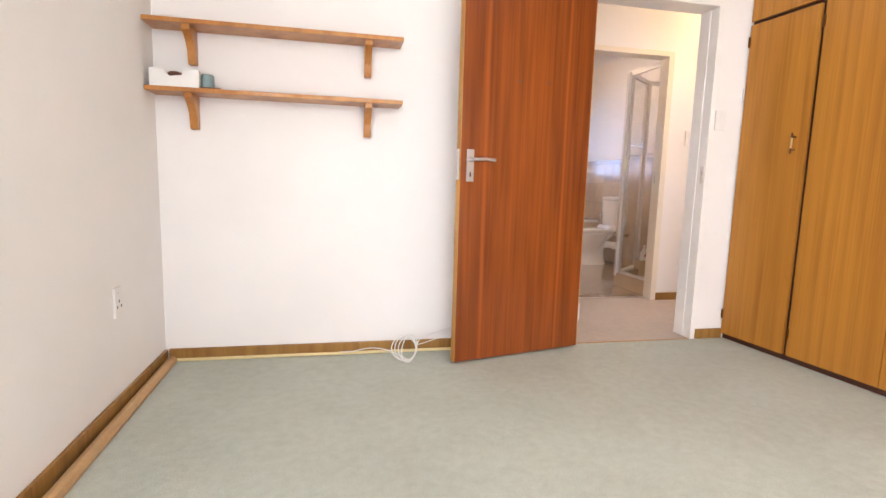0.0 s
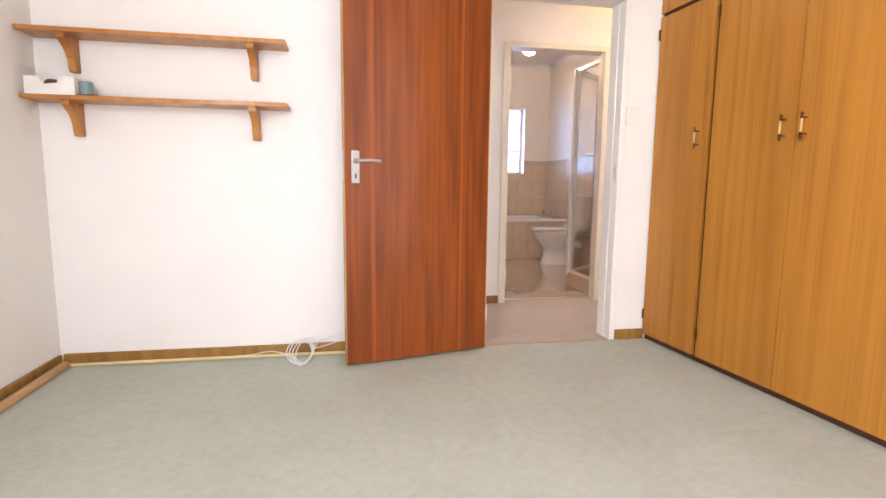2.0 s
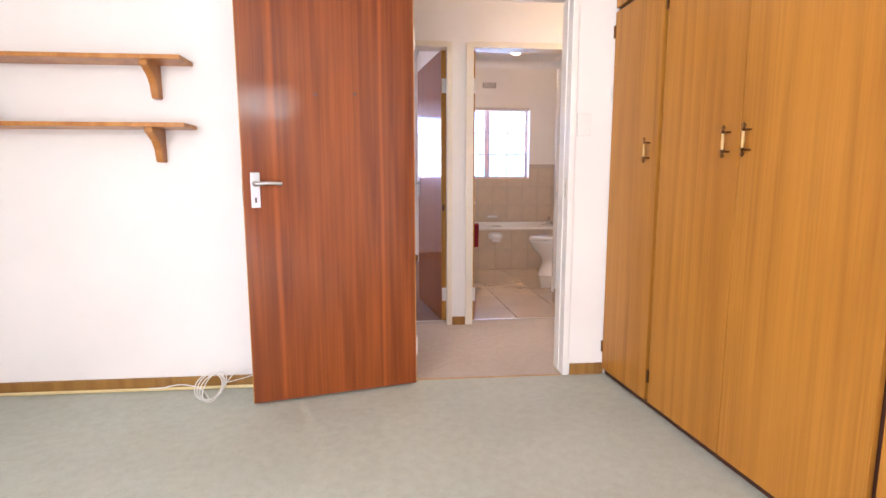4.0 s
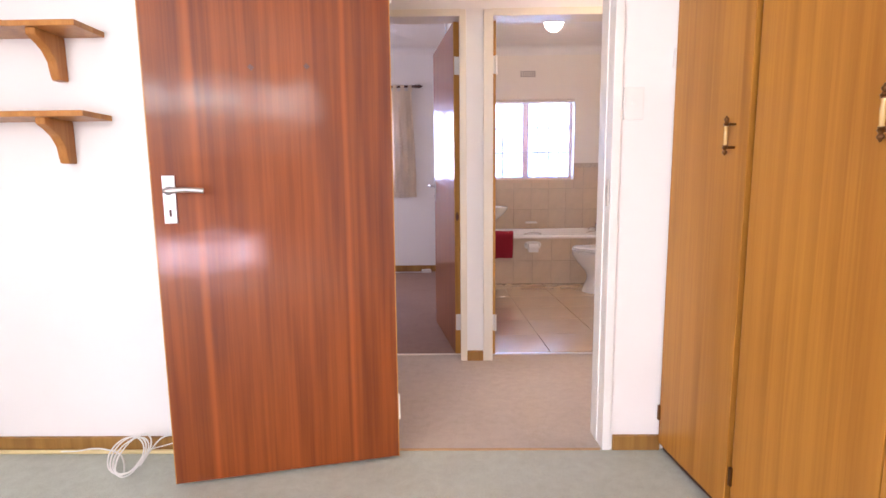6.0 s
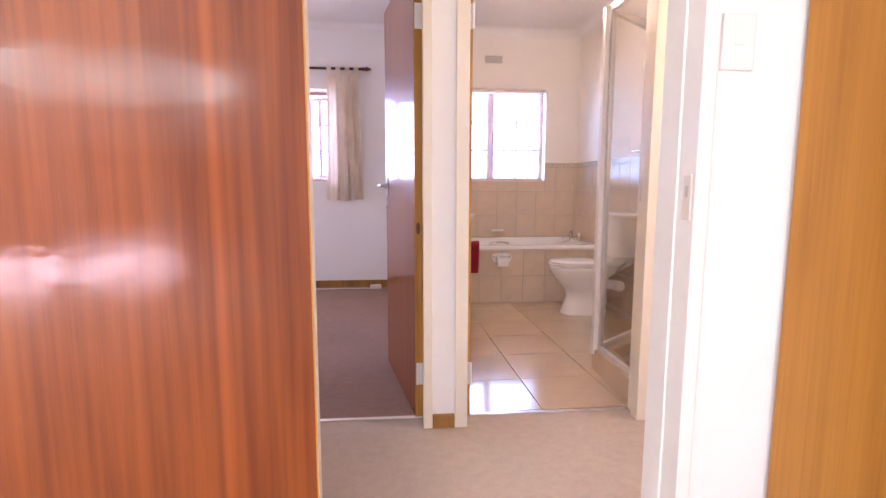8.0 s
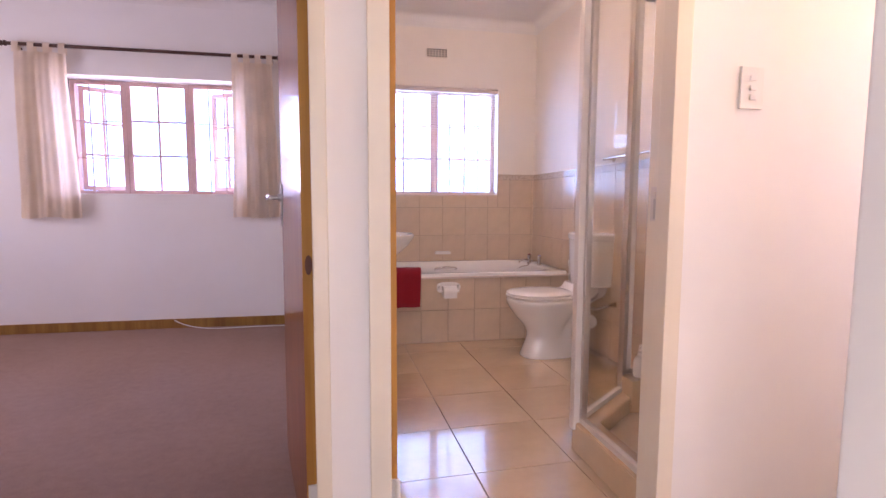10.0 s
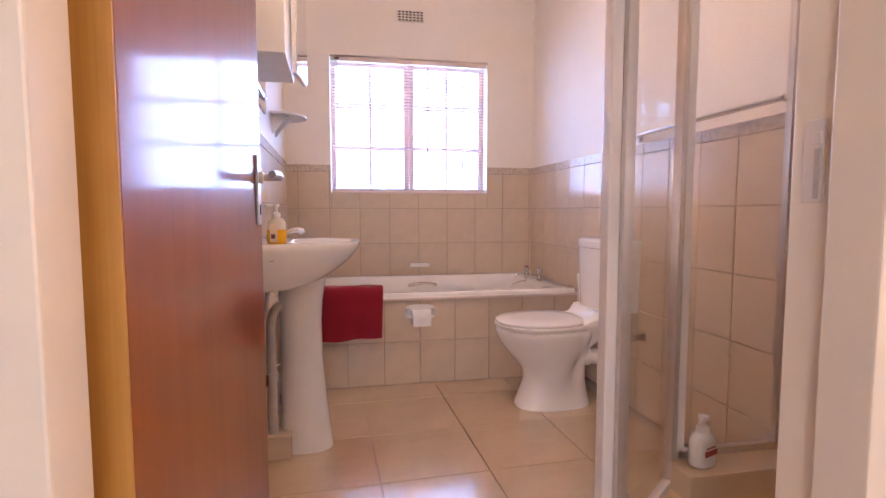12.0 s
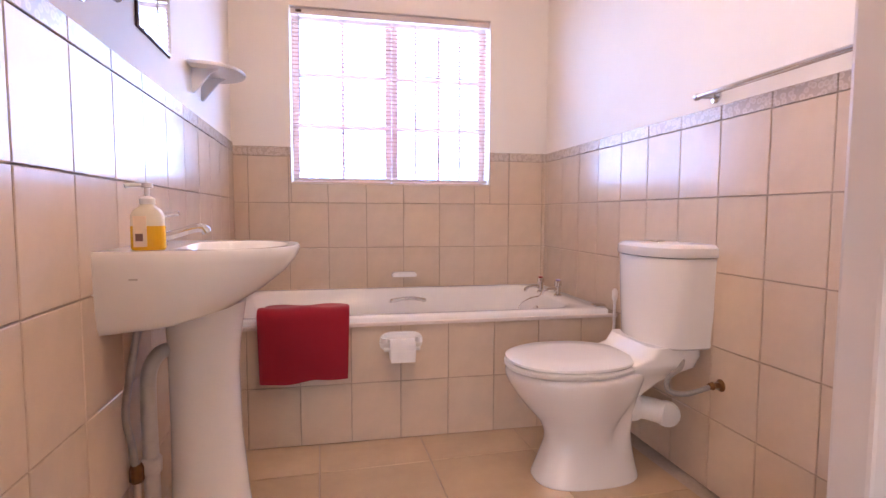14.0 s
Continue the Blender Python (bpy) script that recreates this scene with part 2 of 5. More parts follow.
CERAMIC = plain("white_vitreous_china", (0.83, 0.81, 0.78), 0.09, 0.015, 20, 3, 0.0)
ACRYLIC = plain("white_bath_enamel", (0.84, 0.82, 0.79), 0.14, 0.015, 20, 3, 0.0)
WHITEPLASTIC = plain("white_plastic", (0.80, 0.78, 0.74), 0.35, 0.03, 30, 6, 0.03)
CHROME = plain("chrome", (0.72, 0.71, 0.70), 0.1, 0.06, 60, 12, 0.0, metal=1.0)
SATINCHROME = plain("satin_chrome", (0.50, 0.49, 0.48), 0.30, 0.05, 60, 12, 0.02, metal=0.85)
STEEL = plain("brushed_aluminium", (0.66, 0.61, 0.56), 0.3, 0.06, 120, 8, 0.04, metal=0.85)
SATINWHITE = plain("white_powder_coated_profile", (0.68, 0.63, 0.57), 0.3, 0.03, 40, 6, 0.03)
BRASS = plain("aged_brass", (0.20, 0.095, 0.035), 0.32, 0.2, 80, 14, 0.1, metal=0.9)
BONE = plain("cream_ceramic_grip", (0.55, 0.34, 0.12), 0.2, 0.08, 40, 9, 0.0)
PANE = glass("clear_glass")
SHOWERGLASS = glass("shower_glass", (0.96, 0.95, 0.93))
MIRROR = plain("mirror", (0.9, 0.9, 0.9), 0.02, 0.0, 10, 2, 0.0, metal=1.0)
TOWEL = cloth("crimson_terry", (0.30, 0.004, 0.017), 0)
CURTAIN = cloth("cream_curtain_cotton", (0.95, 0.86, 0.74), 0.55)
BATHFRAME = plain("pale_rose_window_paint", (0.84, 0.70, 0.66), 0.45, 0.06, 50, 6, 0.1)
CONDUIT = plain("yellowed_conduit", (0.74, 0.60, 0.30), 0.4, 0.08, 40, 6, 0.0)
WINDOWFRAME = plain("rose_brown_window_paint", (0.60, 0.40, 0.35), 0.45, 0.1, 50, 6, 0.1)
SLAT = plain("rose_wood_blind_slat", (0.66, 0.37, 0.29), 0.4, 0.08, 60, 8, 0.05)
BLINDRAIL = plain("pale_blind_rail", (0.72, 0.62, 0.56), 0.4, 0.04, 60, 8, 0.03)
CARD = plain("white_cardboard", (0.78, 0.76, 0.73), 0.75, 0.04, 60, 9, 0.1)
CHOC = plain("brown_leather", (0.13, 0.045, 0.025), 0.5, 0.2, 60, 20, 0.2)
TEAL = plain("grey_green_plastic", (0.20, 0.30, 0.30), 0.45, 0.1, 60, 15, 0.1)
CABLE = plain("white_cable_sheath", (0.78, 0.77, 0.73), 0.45, 0.03, 40, 8, 0.0)
GREYPIPE = plain("grey_plastic_pipe", (0.50, 0.47, 0.43), 0.4, 0.08, 40, 10, 0.05)
BRAID = plain("braided_steel_hose", (0.40, 0.38, 0.36), 0.35, 0.2, 500, 20, 0.5, metal=0.7)
YELLOWSOAP = plain("amber_liquid_soap", (0.80, 0.42, 0.01), 0.15, 0.02, 20, 6, 0.0)
CLEARBOTTLE = plain("pale_bottle_plastic", (0.74, 0.68, 0.52), 0.15, 0.03, 30, 9, 0.0)
LABEL = plain("cream_paper_label", (0.80, 0.62, 0.42), 0.5, 0.06, 90, 30, 0.0)
REDINK = plain("dark_red_ink", (0.30, 0.03, 0.03), 0.5, 0.05, 60, 20, 0.0)
PAPER = plain("white_tissue", (0.84, 0.82, 0.80), 0.95, 0.03, 90, 20, 0.2)
RODWOOD = plain("dark_curtain_rod", (0.075, 0.030, 0.020), 0.4, 0.1, 60, 9, 0.1)
VIOLET = plain("violet_plastic", (0.30, 0.27, 0.55), 0.4, 0.05, 40, 9, 0.0)
TRAYTILE = plain("sand_shower_tray", (0.60, 0.48, 0.35), 0.3, 0.06, 40, 9, 0.05)
TERRA = plain("garden_paving", (0.46, 0.43, 0.38), 0.9, 0.15, 20, 1.5, 0.3)
BRIGHTSKY = glow("bright_hazy_sky", (0.22, 0.47, 1.0), 4.2)
DARKSCREEN = plain("dark_green_screen", (0.05, 0.07, 0.03), 0.9, 0.3, 12, 2, 0.5)
GLOBE = glow("lit_opal_globe", (1.0, 0.86, 0.66), 5.0)


# ---- shape helpers ----
def add_box(bm, x0, x1, y0, y1, z0, z1, bevel=0.0, m=None):
    made = bmesh.ops.create_cube(bm, size=1.0, matrix=Matrix.LocRotScale(((x0 + x1) / 2, (y0 + y1) / 2, (z0 + z1) / 2), None, (x1 - x0, y1 - y0, z1 - z0)))
    verts = made["verts"]
    if bevel:
        edges = list({e for v in verts for e in v.link_edges})
        out = bmesh.ops.bevel(bm, geom=edges, offset=bevel, segments=2, affect="EDGES", profile=0.6)
        verts = list({v for f in out["faces"] for v in f.verts} | {v for v in verts if v.is_valid})
    if m is not None:
        bmesh.ops.transform(bm, matrix=m, verts=verts)
    return bm


def boxed(*dims, bevel=0.0, m=None):
    return add_box(bmesh.new(), *dims, bevel=bevel, m=m)


def loft(bm, loops, cap_start=True, cap_end=True):
    rings = [[bm.verts.new(p) for p in loop] for loop in loops]
    n = len(rings[0])
    for a, b in zip(rings, rings[1:]):
        for i in range(n):
            bm.faces.new((a[i], a[(i + 1) % n], b[(i + 1) % n], b[i]))
    if cap_start:
        bm.faces.new(list(reversed(rings[0])))
    if cap_end:
        bm.faces.new(rings[-1])
    bmesh.ops.recalc_face_normals(bm, faces=bm.faces[:])
    return bm


def oval(cx, cy, z, rx, ry, n=28, power=2.0, tilt=0.0):
    pts = []
    for i in range(n):
        a = 2 * math.pi * i / n
        c, s = math.cos(a), math.sin(a)
        x = math.copysign(abs(c) ** (2 / power), c) * rx
        y = math.copysign(abs(s) ** (2 / power), s) * ry
        pts.append((cx + x, cy + y, z + tilt * x))
    return pts


def lathe(profile, n=20, m=None, bm=None):
    bm = bm or bmesh.new()
    before = set(bm.verts)
    loft(bm, [[(r * math.cos(2 * math.pi * i / n), r * math.sin(2 * math.pi * i / n), z) for i in range(n)] for r, z in profile])
    if m is not None:
        bmesh.ops.transform(bm, matrix=m, verts=[v for v in bm.verts if v not in before])
    return bm


def smooth_path(points, steps=8):
    pts = [Vector(p) for p in points]
    out = []
    for i in range(len(pts) - 1):
        p0, p1, p2, p3 = pts[max(i - 1, 0)], pts[i], pts[i + 1], pts[min(i + 2, len(pts) - 1)]
        for k in range(steps):
            s = k / steps
            out.append(0.5 * ((2 * p1) + (p2 - p0) * s + (2 * p0 - 5 * p1 + 4 * p2 - p3) * s * s + (3 * p1 - p0 - 3 * p2 + p3) * s ** 3))
    return out + [pts[-1]]


def tube(points, r, n=8, bm=None, smooth=True):
    bm = bm or bmesh.new()
    path = smooth_path(points) if smooth else [Vector(p) for p in points]
    loops, side = [], None
    for i, p in enumerate(path):
        d = (path[min(i + 1, len(path) - 1)] - path[max(i - 1, 0)]).normalized()
        if side is None:
            side = d.orthogonal().normalized()
        side = (side - d * side.dot(d)).normalized()
        up = d.cross(side)
        loops.append([p + (side * math.cos(2 * math.pi * k / n) + up * math.sin(2 * math.pi * k / n)) * r for k in range(n)])
    return loft(bm, loops)


def prism(outline, axis, a0, a1, bevel=0.0):
    """A flat outline of (u, v) pairs pushed along an axis from a0 to a1. axis x: (u, v) = (y, z); y: (x, z); z: (x, y)."""
    def place(u, v, a):
        return {"x": (a, u, v), "y": (u, a, v), "z": (u, v, a)}[axis]
    bm = loft(bmesh.new(), [[place(u, v, a0) for u, v in outline], [place(u, v, a1) for u, v in outline]])
    if bevel:
        bmesh.ops.bevel(bm, geom=bm.edges[:], offset=bevel, segments=2, affect="EDGES")
    return bm


def mesh_of(name, bm, material, soft=False):
    me = bpy.data.meshes.new(name)
    bm.to_mesh(me)
    bm.free()
    me.materials.append(material)
    if soft:
        me.shade_smooth()
        me.set_sharp_from_angle(angle=radians(48))
    return me


def part(name, bm, material, parent=None, label="", soft=False):
    ob = new(name, mesh_of(name, bm, material, soft))
    ob.parent = parent
    if label:
        ob["label"] = label
    return ob


def thing(name, m, label, category, group=""):
    ob = new(name)
    ob.matrix_world = m
    ob.empty_display_size = 0.1
    return tagged(ob, label, category, group)


def structure(name, bm, material, label, category, soft=False):
    return tagged(part(name, bm, material, soft=soft), label, category, kind="structure")


def holed(axis, c0, c1, a0, a1, z0, z1, holes=()):
    """A wall across c0..c1, along a0..a1, with openings (a0, a1, z0, z1) through it. axis x: it runs along x."""
    bm = bmesh.new()
    cuts_a = sorted({a0, a1, *[h[0] for h in holes], *[h[1] for h in holes]})
    cuts_z = sorted({z0, z1, *[h[2] for h in holes], *[h[3] for h in holes]})
    cells = {(i, k) for i in range(len(cuts_a) - 1) for k in range(len(cuts_z) - 1)
             if not any(h[0] - 1e-6 <= cuts_a[i] and cuts_a[i + 1] <= h[1] + 1e-6 and h[2] - 1e-6 <= cuts_z[k] and cuts_z[k + 1] <= h[3] + 1e-6 for h in holes)}
    pool = {}

    def vert(c, a, z):
        key = (round(c, 5), round(a, 5), round(z, 5))
        if key not in pool:
            pool[key] = bm.verts.new((a, c, z) if axis == "x" else (c, a, z))
        return pool[key]

    def quad(*keys):
        bm.faces.new([vert(*k) for k in keys])
    for i, k in cells:
        p, q, u, v = cuts_a[i], cuts_a[i + 1], cuts_z[k], cuts_z[k + 1]
        quad((c0, p, u), (c0, q, u), (c0, q, v), (c0, p, v))
        quad((c1, p, u), (c1, p, v), (c1, q, v), (c1, q, u))
        if (i - 1, k) not in cells:
            quad((c0, p, u), (c0, p, v), (c1, p, v), (c1, p, u))
        if (i + 1, k) not in cells:
            quad((c0, q, u), (c1, q, u), (c1, q, v), (c0, q, v))
        if (i, k - 1) not in cells:
            quad((c0, p, u), (c1, p, u), (c1, q, u), (c0, q, u))
        if (i, k + 1) not in cells:
            quad((c0, p, v), (c0, q, v), (c1, q, v), (c1, p, v))
    bmesh.ops.recalc_face_normals(bm, faces=bm.faces[:])
    return bm


# ---- the large structure ----
H = 2.60
structure("ground", boxed(-60, 60, -60, 60, -0.40, -0.20), TERRA, "plain paved ground outside the house", "ground")
structure("backdrop_north", boxed(-12, 18, 14.0, 14.2, -0.2, 9.0), BRIGHTSKY, "bright hazy sky beyond the windows", "backdrop")
# added out of view: darkens the middle of the window mirrored in the door
structure("backdrop_dark_screen", boxed(-8, 12, -9.3, -9.0, -0.2, 1.9), DARKSCREEN, "added dark green screen, unseen, that darkens the mirrored window's middle", "backdrop")
floor = structure("floor", boxed(-0.70, 5.40, -1.50, 3.694, -0.15, 0.0), CARPET, "worn grey-beige short pile carpet in the bedroom", "floor")
structure("floor_hall", boxed(0.9, 5.40, 3.694, 4.830, -0.15, 0.0), HALLCARPET, "worn short pile carpet in the passage, warm light tinted into its colour", "floor")
structure("floor_room", boxed(-0.70, 2.84, 4.833, 7.95, -0.15, 0.0), SHADEDCARPET, "carpet in the empty second bedroom, tinted mauve-brown for its dim light", "floor")
bath_floor = structure("floor_bath", boxed(2.843, 4.78, 4.833, 7.95, -0.15, -0.006), GROUT, "glossy cream tiled bathroom floor", "floor")
structure("ceiling_bedroom", boxed(0.2, 4.45, -1.50, 3.70, H, H + 0.12), CEIL, "plain white bedroom ceiling", "ceiling")
structure("ceiling_hall", boxed(0.2, 5.40, 3.703, 4.725, H, H + 0.12), CEIL, "plain white passage ceiling", "ceiling")
structure("ceiling_room", boxed(-0.70, 2.75, 4.728, 7.95, H, H + 0.12), CEIL, "plain white ceiling of the second bedroom", "ceiling")
structure("ceiling_bath", boxed(2.753, 4.78, 4.728, 7.95, H, H + 0.12), CEIL, "plain white bathroom ceiling", "ceiling")

# the hole in this wall is added for the unseen fill lamp
structure("wall_bedroom_west", holed("y", 0.22, 0.374, -1.50, 3.70, 0, H, [(-1.15, 0.45, 0.85, 2.15)]), WALL, "plain white painted bedroom wall", "wall")
structure("wall_bedroom_east", boxed(4.32, 4.45, -1.50, 3.70, 0, H), WALL, "plain white painted wall behind the wardrobe", "wall")
structure("wall_bedroom_south", holed("x", -1.50, -1.35, 0.374, 4.32, 0, H, [(0.95, 3.45, 0.02, 2.3)]), WALL, "white wall with the wide bedroom window", "wall")
structure("wall_bedroom_north", holed("x", 3.70, 3.83, 0.22, 5.40, 0, H, [(2.515, 3.412, 0, 2.02)]), WALL, "white painted wall with the bedroom doorway", "wall")
structure("wall_hall_west", boxed(0.9, 1.0, 3.83, 4.725, 0, H), WALL, "plain white end wall of the passage", "wall")
structure("wall_hall_east", holed("y", 5.30, 5.40, 3.83, 4.725, 0, H, [(3.95, 4.60, 0.90, 2.10)]), WALL, "white end wall of the passage with an added, unseen narrow opening", "wall")
structure("wall_hall_north", holed("x", 4.725, 4.835, 0.9, 5.40, 0, H, [(2.03, 2.880, 0, 2.01), (2.985, 3.845, 0, 2.01)]), WALL, "white passage wall with two doorways", "wall")
# opening added out of view to let the room's fill lamp in
structure("wall_room_west", holed("y", -0.70, -0.60, 4.835, 7.83, 0, H, [(5.40, 7.0, 0.9, 2.15)]), WALL, "plain white wall of the second bedroom", "wall")
structure("wall_room_south", boxed(-0.70, 0.897, 4.725, 4.835, 0, H), WALL, "plain white wall of the second bedroom", "wall")
structure("wall_room_north", holed("x", 7.83, 8.08, -0.70, 2.75, 0, H, [(0.79, 2.10, 1.08, 1.985)]), WALL, "white wall with a deep cottage-pane window", "wall")
SLANT = math.degrees(math.atan(0.034))
LEAN_EAST = math.degrees(math.atan(0.018))


def east_x(y):
    """The bathroom's east wall drifts outwards towards the passage."""
    return 4.605 + 0.018 * (7.845 - y)


west = structure("wall_bath_west", boxed(-0.10, 0, -3.02, 0.10, 0, H), BATHWALL, "bathroom wall, tiled below a border and painted cream above", "wall")
west.matrix_world = pose(2.85, 7.845, 0, 0, 0, SLANT)
north = structure("wall_bath_north", holed("x", 7.845, 8.08, 2.753, 4.78, 0, H, [(3.152, 4.257, 1.09, 2.02), (3.61, 3.80, 2.265, 2.345)]), BATHWALL, "bathroom end wall with window, tiled below the border", "wall")
east = structure("wall_bath_east", boxed(0, 0.12, -3.005, 0, 0, H), BATHWALL, "bathroom wall, tiled below a border and painted cream above", "wall")
east.matrix_world = pose(4.605, 7.845, 0, 0, 0, LEAN_EAST)
south = structure("wall_bath_south", boxed(3.852, 4.655, 4.835, 4.845, 0, H), BATHWALL, "short bathroom wall beside the shower", "wall")


def cornice(name, a, b, inward, top, size, label):
    """A plaster cove from a to b (x, y), curving from the wall to the ceiling."""
    d = (Vector(b) - Vector(a)).normalized()
    n = Vector(inward)
    prof = [(0.0, 0.0)] + [(size * (1 - math.sin(t)), -size * (1 - math.cos(t))) for t in [k * math.pi / 12 for k in range(7)]]
    loops = []
    for e in (a, b):
        loops.append([(e[0] + n[0] * u, e[1] + n[1] * u, top + v) for u, v in prof])
    bm = loft(bmesh.new(), loops)
    return structure(name, bm, CEIL, label, "cornice")


cornice("trim_bath_cornice_north", (2.80, 7.845), (4.605, 7.845), (0, -1), H, 0.09, "white coved plaster cornice in the bathroom")
cornice("trim_bath_cornice_east", (east_x(4.845), 4.845), (4.605, 7.845), (-1, 0), H, 0.09, "white coved plaster cornice in the bathroom")
cornice("trim_bath_cornice_west", (2.952, 4.845), (2.85, 7.845), (1, 0), H, 0.09, "white coved plaster cornice in the bathroom")
cornice("trim_room_cornice_north", (-0.6, 7.83), (2.75, 7.83), (0, -1), H, 0.07, "white coved plaster cornice in the second bedroom")


def skirting(name, x0, x1, y0, y1, height=0.062):
    bm = boxed(x0, x1, y0, y1, 0, height, bevel=0.004)
    return structure(name, bm, SKIRT, "low brown varnished wooden skirting board", "baseboard")


skirting("baseboard_west", 0.374, 0.389, -1.35, 3.683)
skirting("baseboard_north", 0.392, 2.508, 3.685, 3.70)
skirting("baseboard_door_side", 3.424, 3.610, 3.685, 3.70)
skirting("baseboard_post", 2.884, 2.980, 4.710, 4.725)
skirting("baseboard_hall_east", 3.852, 5.30, 4.710, 4.725)
skirting("baseboard_room_north", -0.60, 2.75, 7.815, 7.83, 0.075)
structure("trim_floor_bead_west", tube([(0.482, -1.2, 0.012), (0.412, 3.66, 0.012)], 0.023, 10, smooth=False), BEAD, "tan rounded wooden bead along the carpet edge", "trim")
structure("trim_floor_bead_north", tube([(0.42, 3.672, 0.009), (2.50, 3.672, 0.009)], 0.0085, 8, smooth=False), CONDUIT, "yellowed cable conduit along the carpet edge", "trim")
structure("trim_threshold_bedroom", boxed(2.556, 3.376, 3.688, 3.70, 0, 0.004, bevel=0.001), BEAD, "thin carpet joint strip in the doorway", "trim")
structure("trim_threshold_room", boxed(2.066, 2.845, 4.815, 4.838, 0, 0.004, bevel=0.001), CREAMPAINT, "thin carpet joint strip in the doorway", "trim")
structure("trim_threshold_bath", boxed(3.037, 3.80, 4.822, 4.842, 0, 0.005, bevel=0.001), STEEL, "thin metal strip between carpet and tiles", "trim")


def door_frame(name, x0, x1, y0, y1, top, faces, rebate_side, material, label, rebate=0.014):
    """Pressed steel door frame filling the wall opening x0..x1, with a rebate on one side (+1: the far side)."""
    f = thing(name, pose(0, 0, 0), label, "door frame")
    f["kind"] = "structure"
    mid = y1 - 0.058 if rebate_side > 0 else y0 + 0.058
    for a, s, face in ((x0, 1, faces[0]), (x1, -1, faces[1])):
        bm = bmesh.new()
        lo, hi = sorted((a - s * 0.004, a + s * face))
        lo2, hi2 = sorted((a - s * 0.004, a + s * (face - rebate)))
        if rebate_side > 0:
            add_box(bm, lo, hi, y0 - 0.012, mid, 0, top, bevel=0.003)
            add_box(bm, lo2, hi2, mid, y1 + 0.012, 0, top, bevel=0.003)
        else:
            add_box(bm, lo2, hi2, y0 - 0.012, mid, 0, top, bevel=0.003)
            add_box(bm, lo, hi, mid, y1 + 0.012, 0, top, bevel=0.003)
        part("jamb", bm, material, f)
    part("head", boxed(x0 + faces[0] - 0.01, x1 - faces[1] + 0.01, y0 - 0.0115, y1 + 0.0115, top - 0.036, top + 0.004, bevel=0.003), material, f)
    return f


fbed = door_frame("door_frame_bedroom", 2.515, 3.412, 3.70, 3.83, 2.02, (0.038, 0.033), -1, FRAMEPAINT, "white painted steel door frame of the bedroom", 0.004)
door_frame("door_frame_room", 2.03, 2.880, 4.725, 4.835, 2.01, (0.034, 0.034), 1, CREAMPAINT, "off-white steel door frame of the second bedroom")
fb = door_frame("door_frame_bath", 2.985, 3.845, 4.725, 4.835, 2.01, (0.050, 0.045), 1, CREAMPAINT, "off-white steel door frame of the bathroom", 0.020)
part("strike_plate", boxed(3.3755, 3.3805, 3.694, 3.722, 0.97, 1.07, bevel=0.001), SATINWHITE, fbed)
# raised grey bar, coloured as the shade inside the slot
part("strike_slot", boxed(3.3748, 3.3768, 3.702, 3.714, 1.02, 1.045), GREYPIPE, fbed)
strike = boxed(3.816, 3.8215, 4.800, 4.826, 0.975, 1.075, bevel=0.001)
add_box(strike, 3.813, 3.8165, 4.802, 4.812, 1.045, 1.060, bevel=0.001)
part("strike_plate", strike, SATINWHITE, fb)
# grey bar here too, in place of the shaded recess
part("strike_slot", boxed(3.8145, 3.8165, 4.803, 4.810, 0.980, 1.040), GREYPIPE, fb)


# ---- doors ----
def lever_set(parent, x, z, face, side, reach):
    """A long plate with a lever and a keyhole on one face of a leaf (leaf local: x along, y across)."""
    plate = part("lock_plate", boxed(x - 0.020, x + 0.020, min(face, face + side * 0.006), max(face, face + side * 0.006), z - 0.108, z + 0.050, bevel=0.002), SATINCHROME, parent, "chrome lock plate")
    pts = [(x, face + side * 0.006, z), (x, face + side * 0.045, z), (x + reach * 0.02, face + side * 0.053, z), (x + reach * 0.06, face + side * 0.054, z + 0.003), (x + reach * 0.115, face + side * 0.050, z - 0.001)]
    part("lever_handle", tube(pts, 0.0085, 10), SATINCHROME, plate, soft=True)
    part("rosette", lathe([(0.014, 0), (0.014, 0.008), (0.010, 0.012)], 16, Matrix.Translation((x, face + side * 0.005, z)) @ Matrix.Rotation(-side * math.pi / 2, 4, "X")), SATINCHROME, plate, soft=True)
    # dark chip on the plate in place of the shade inside a keyhole
    part("keyhole", boxed(x - 0.004, x + 0.004, min(face + side * 0.006, face + side * 0.0075), max(face + side * 0.006, face + side * 0.0075), z - 0.085, z - 0.062, bevel=0.0005), DARKGAP, plate)


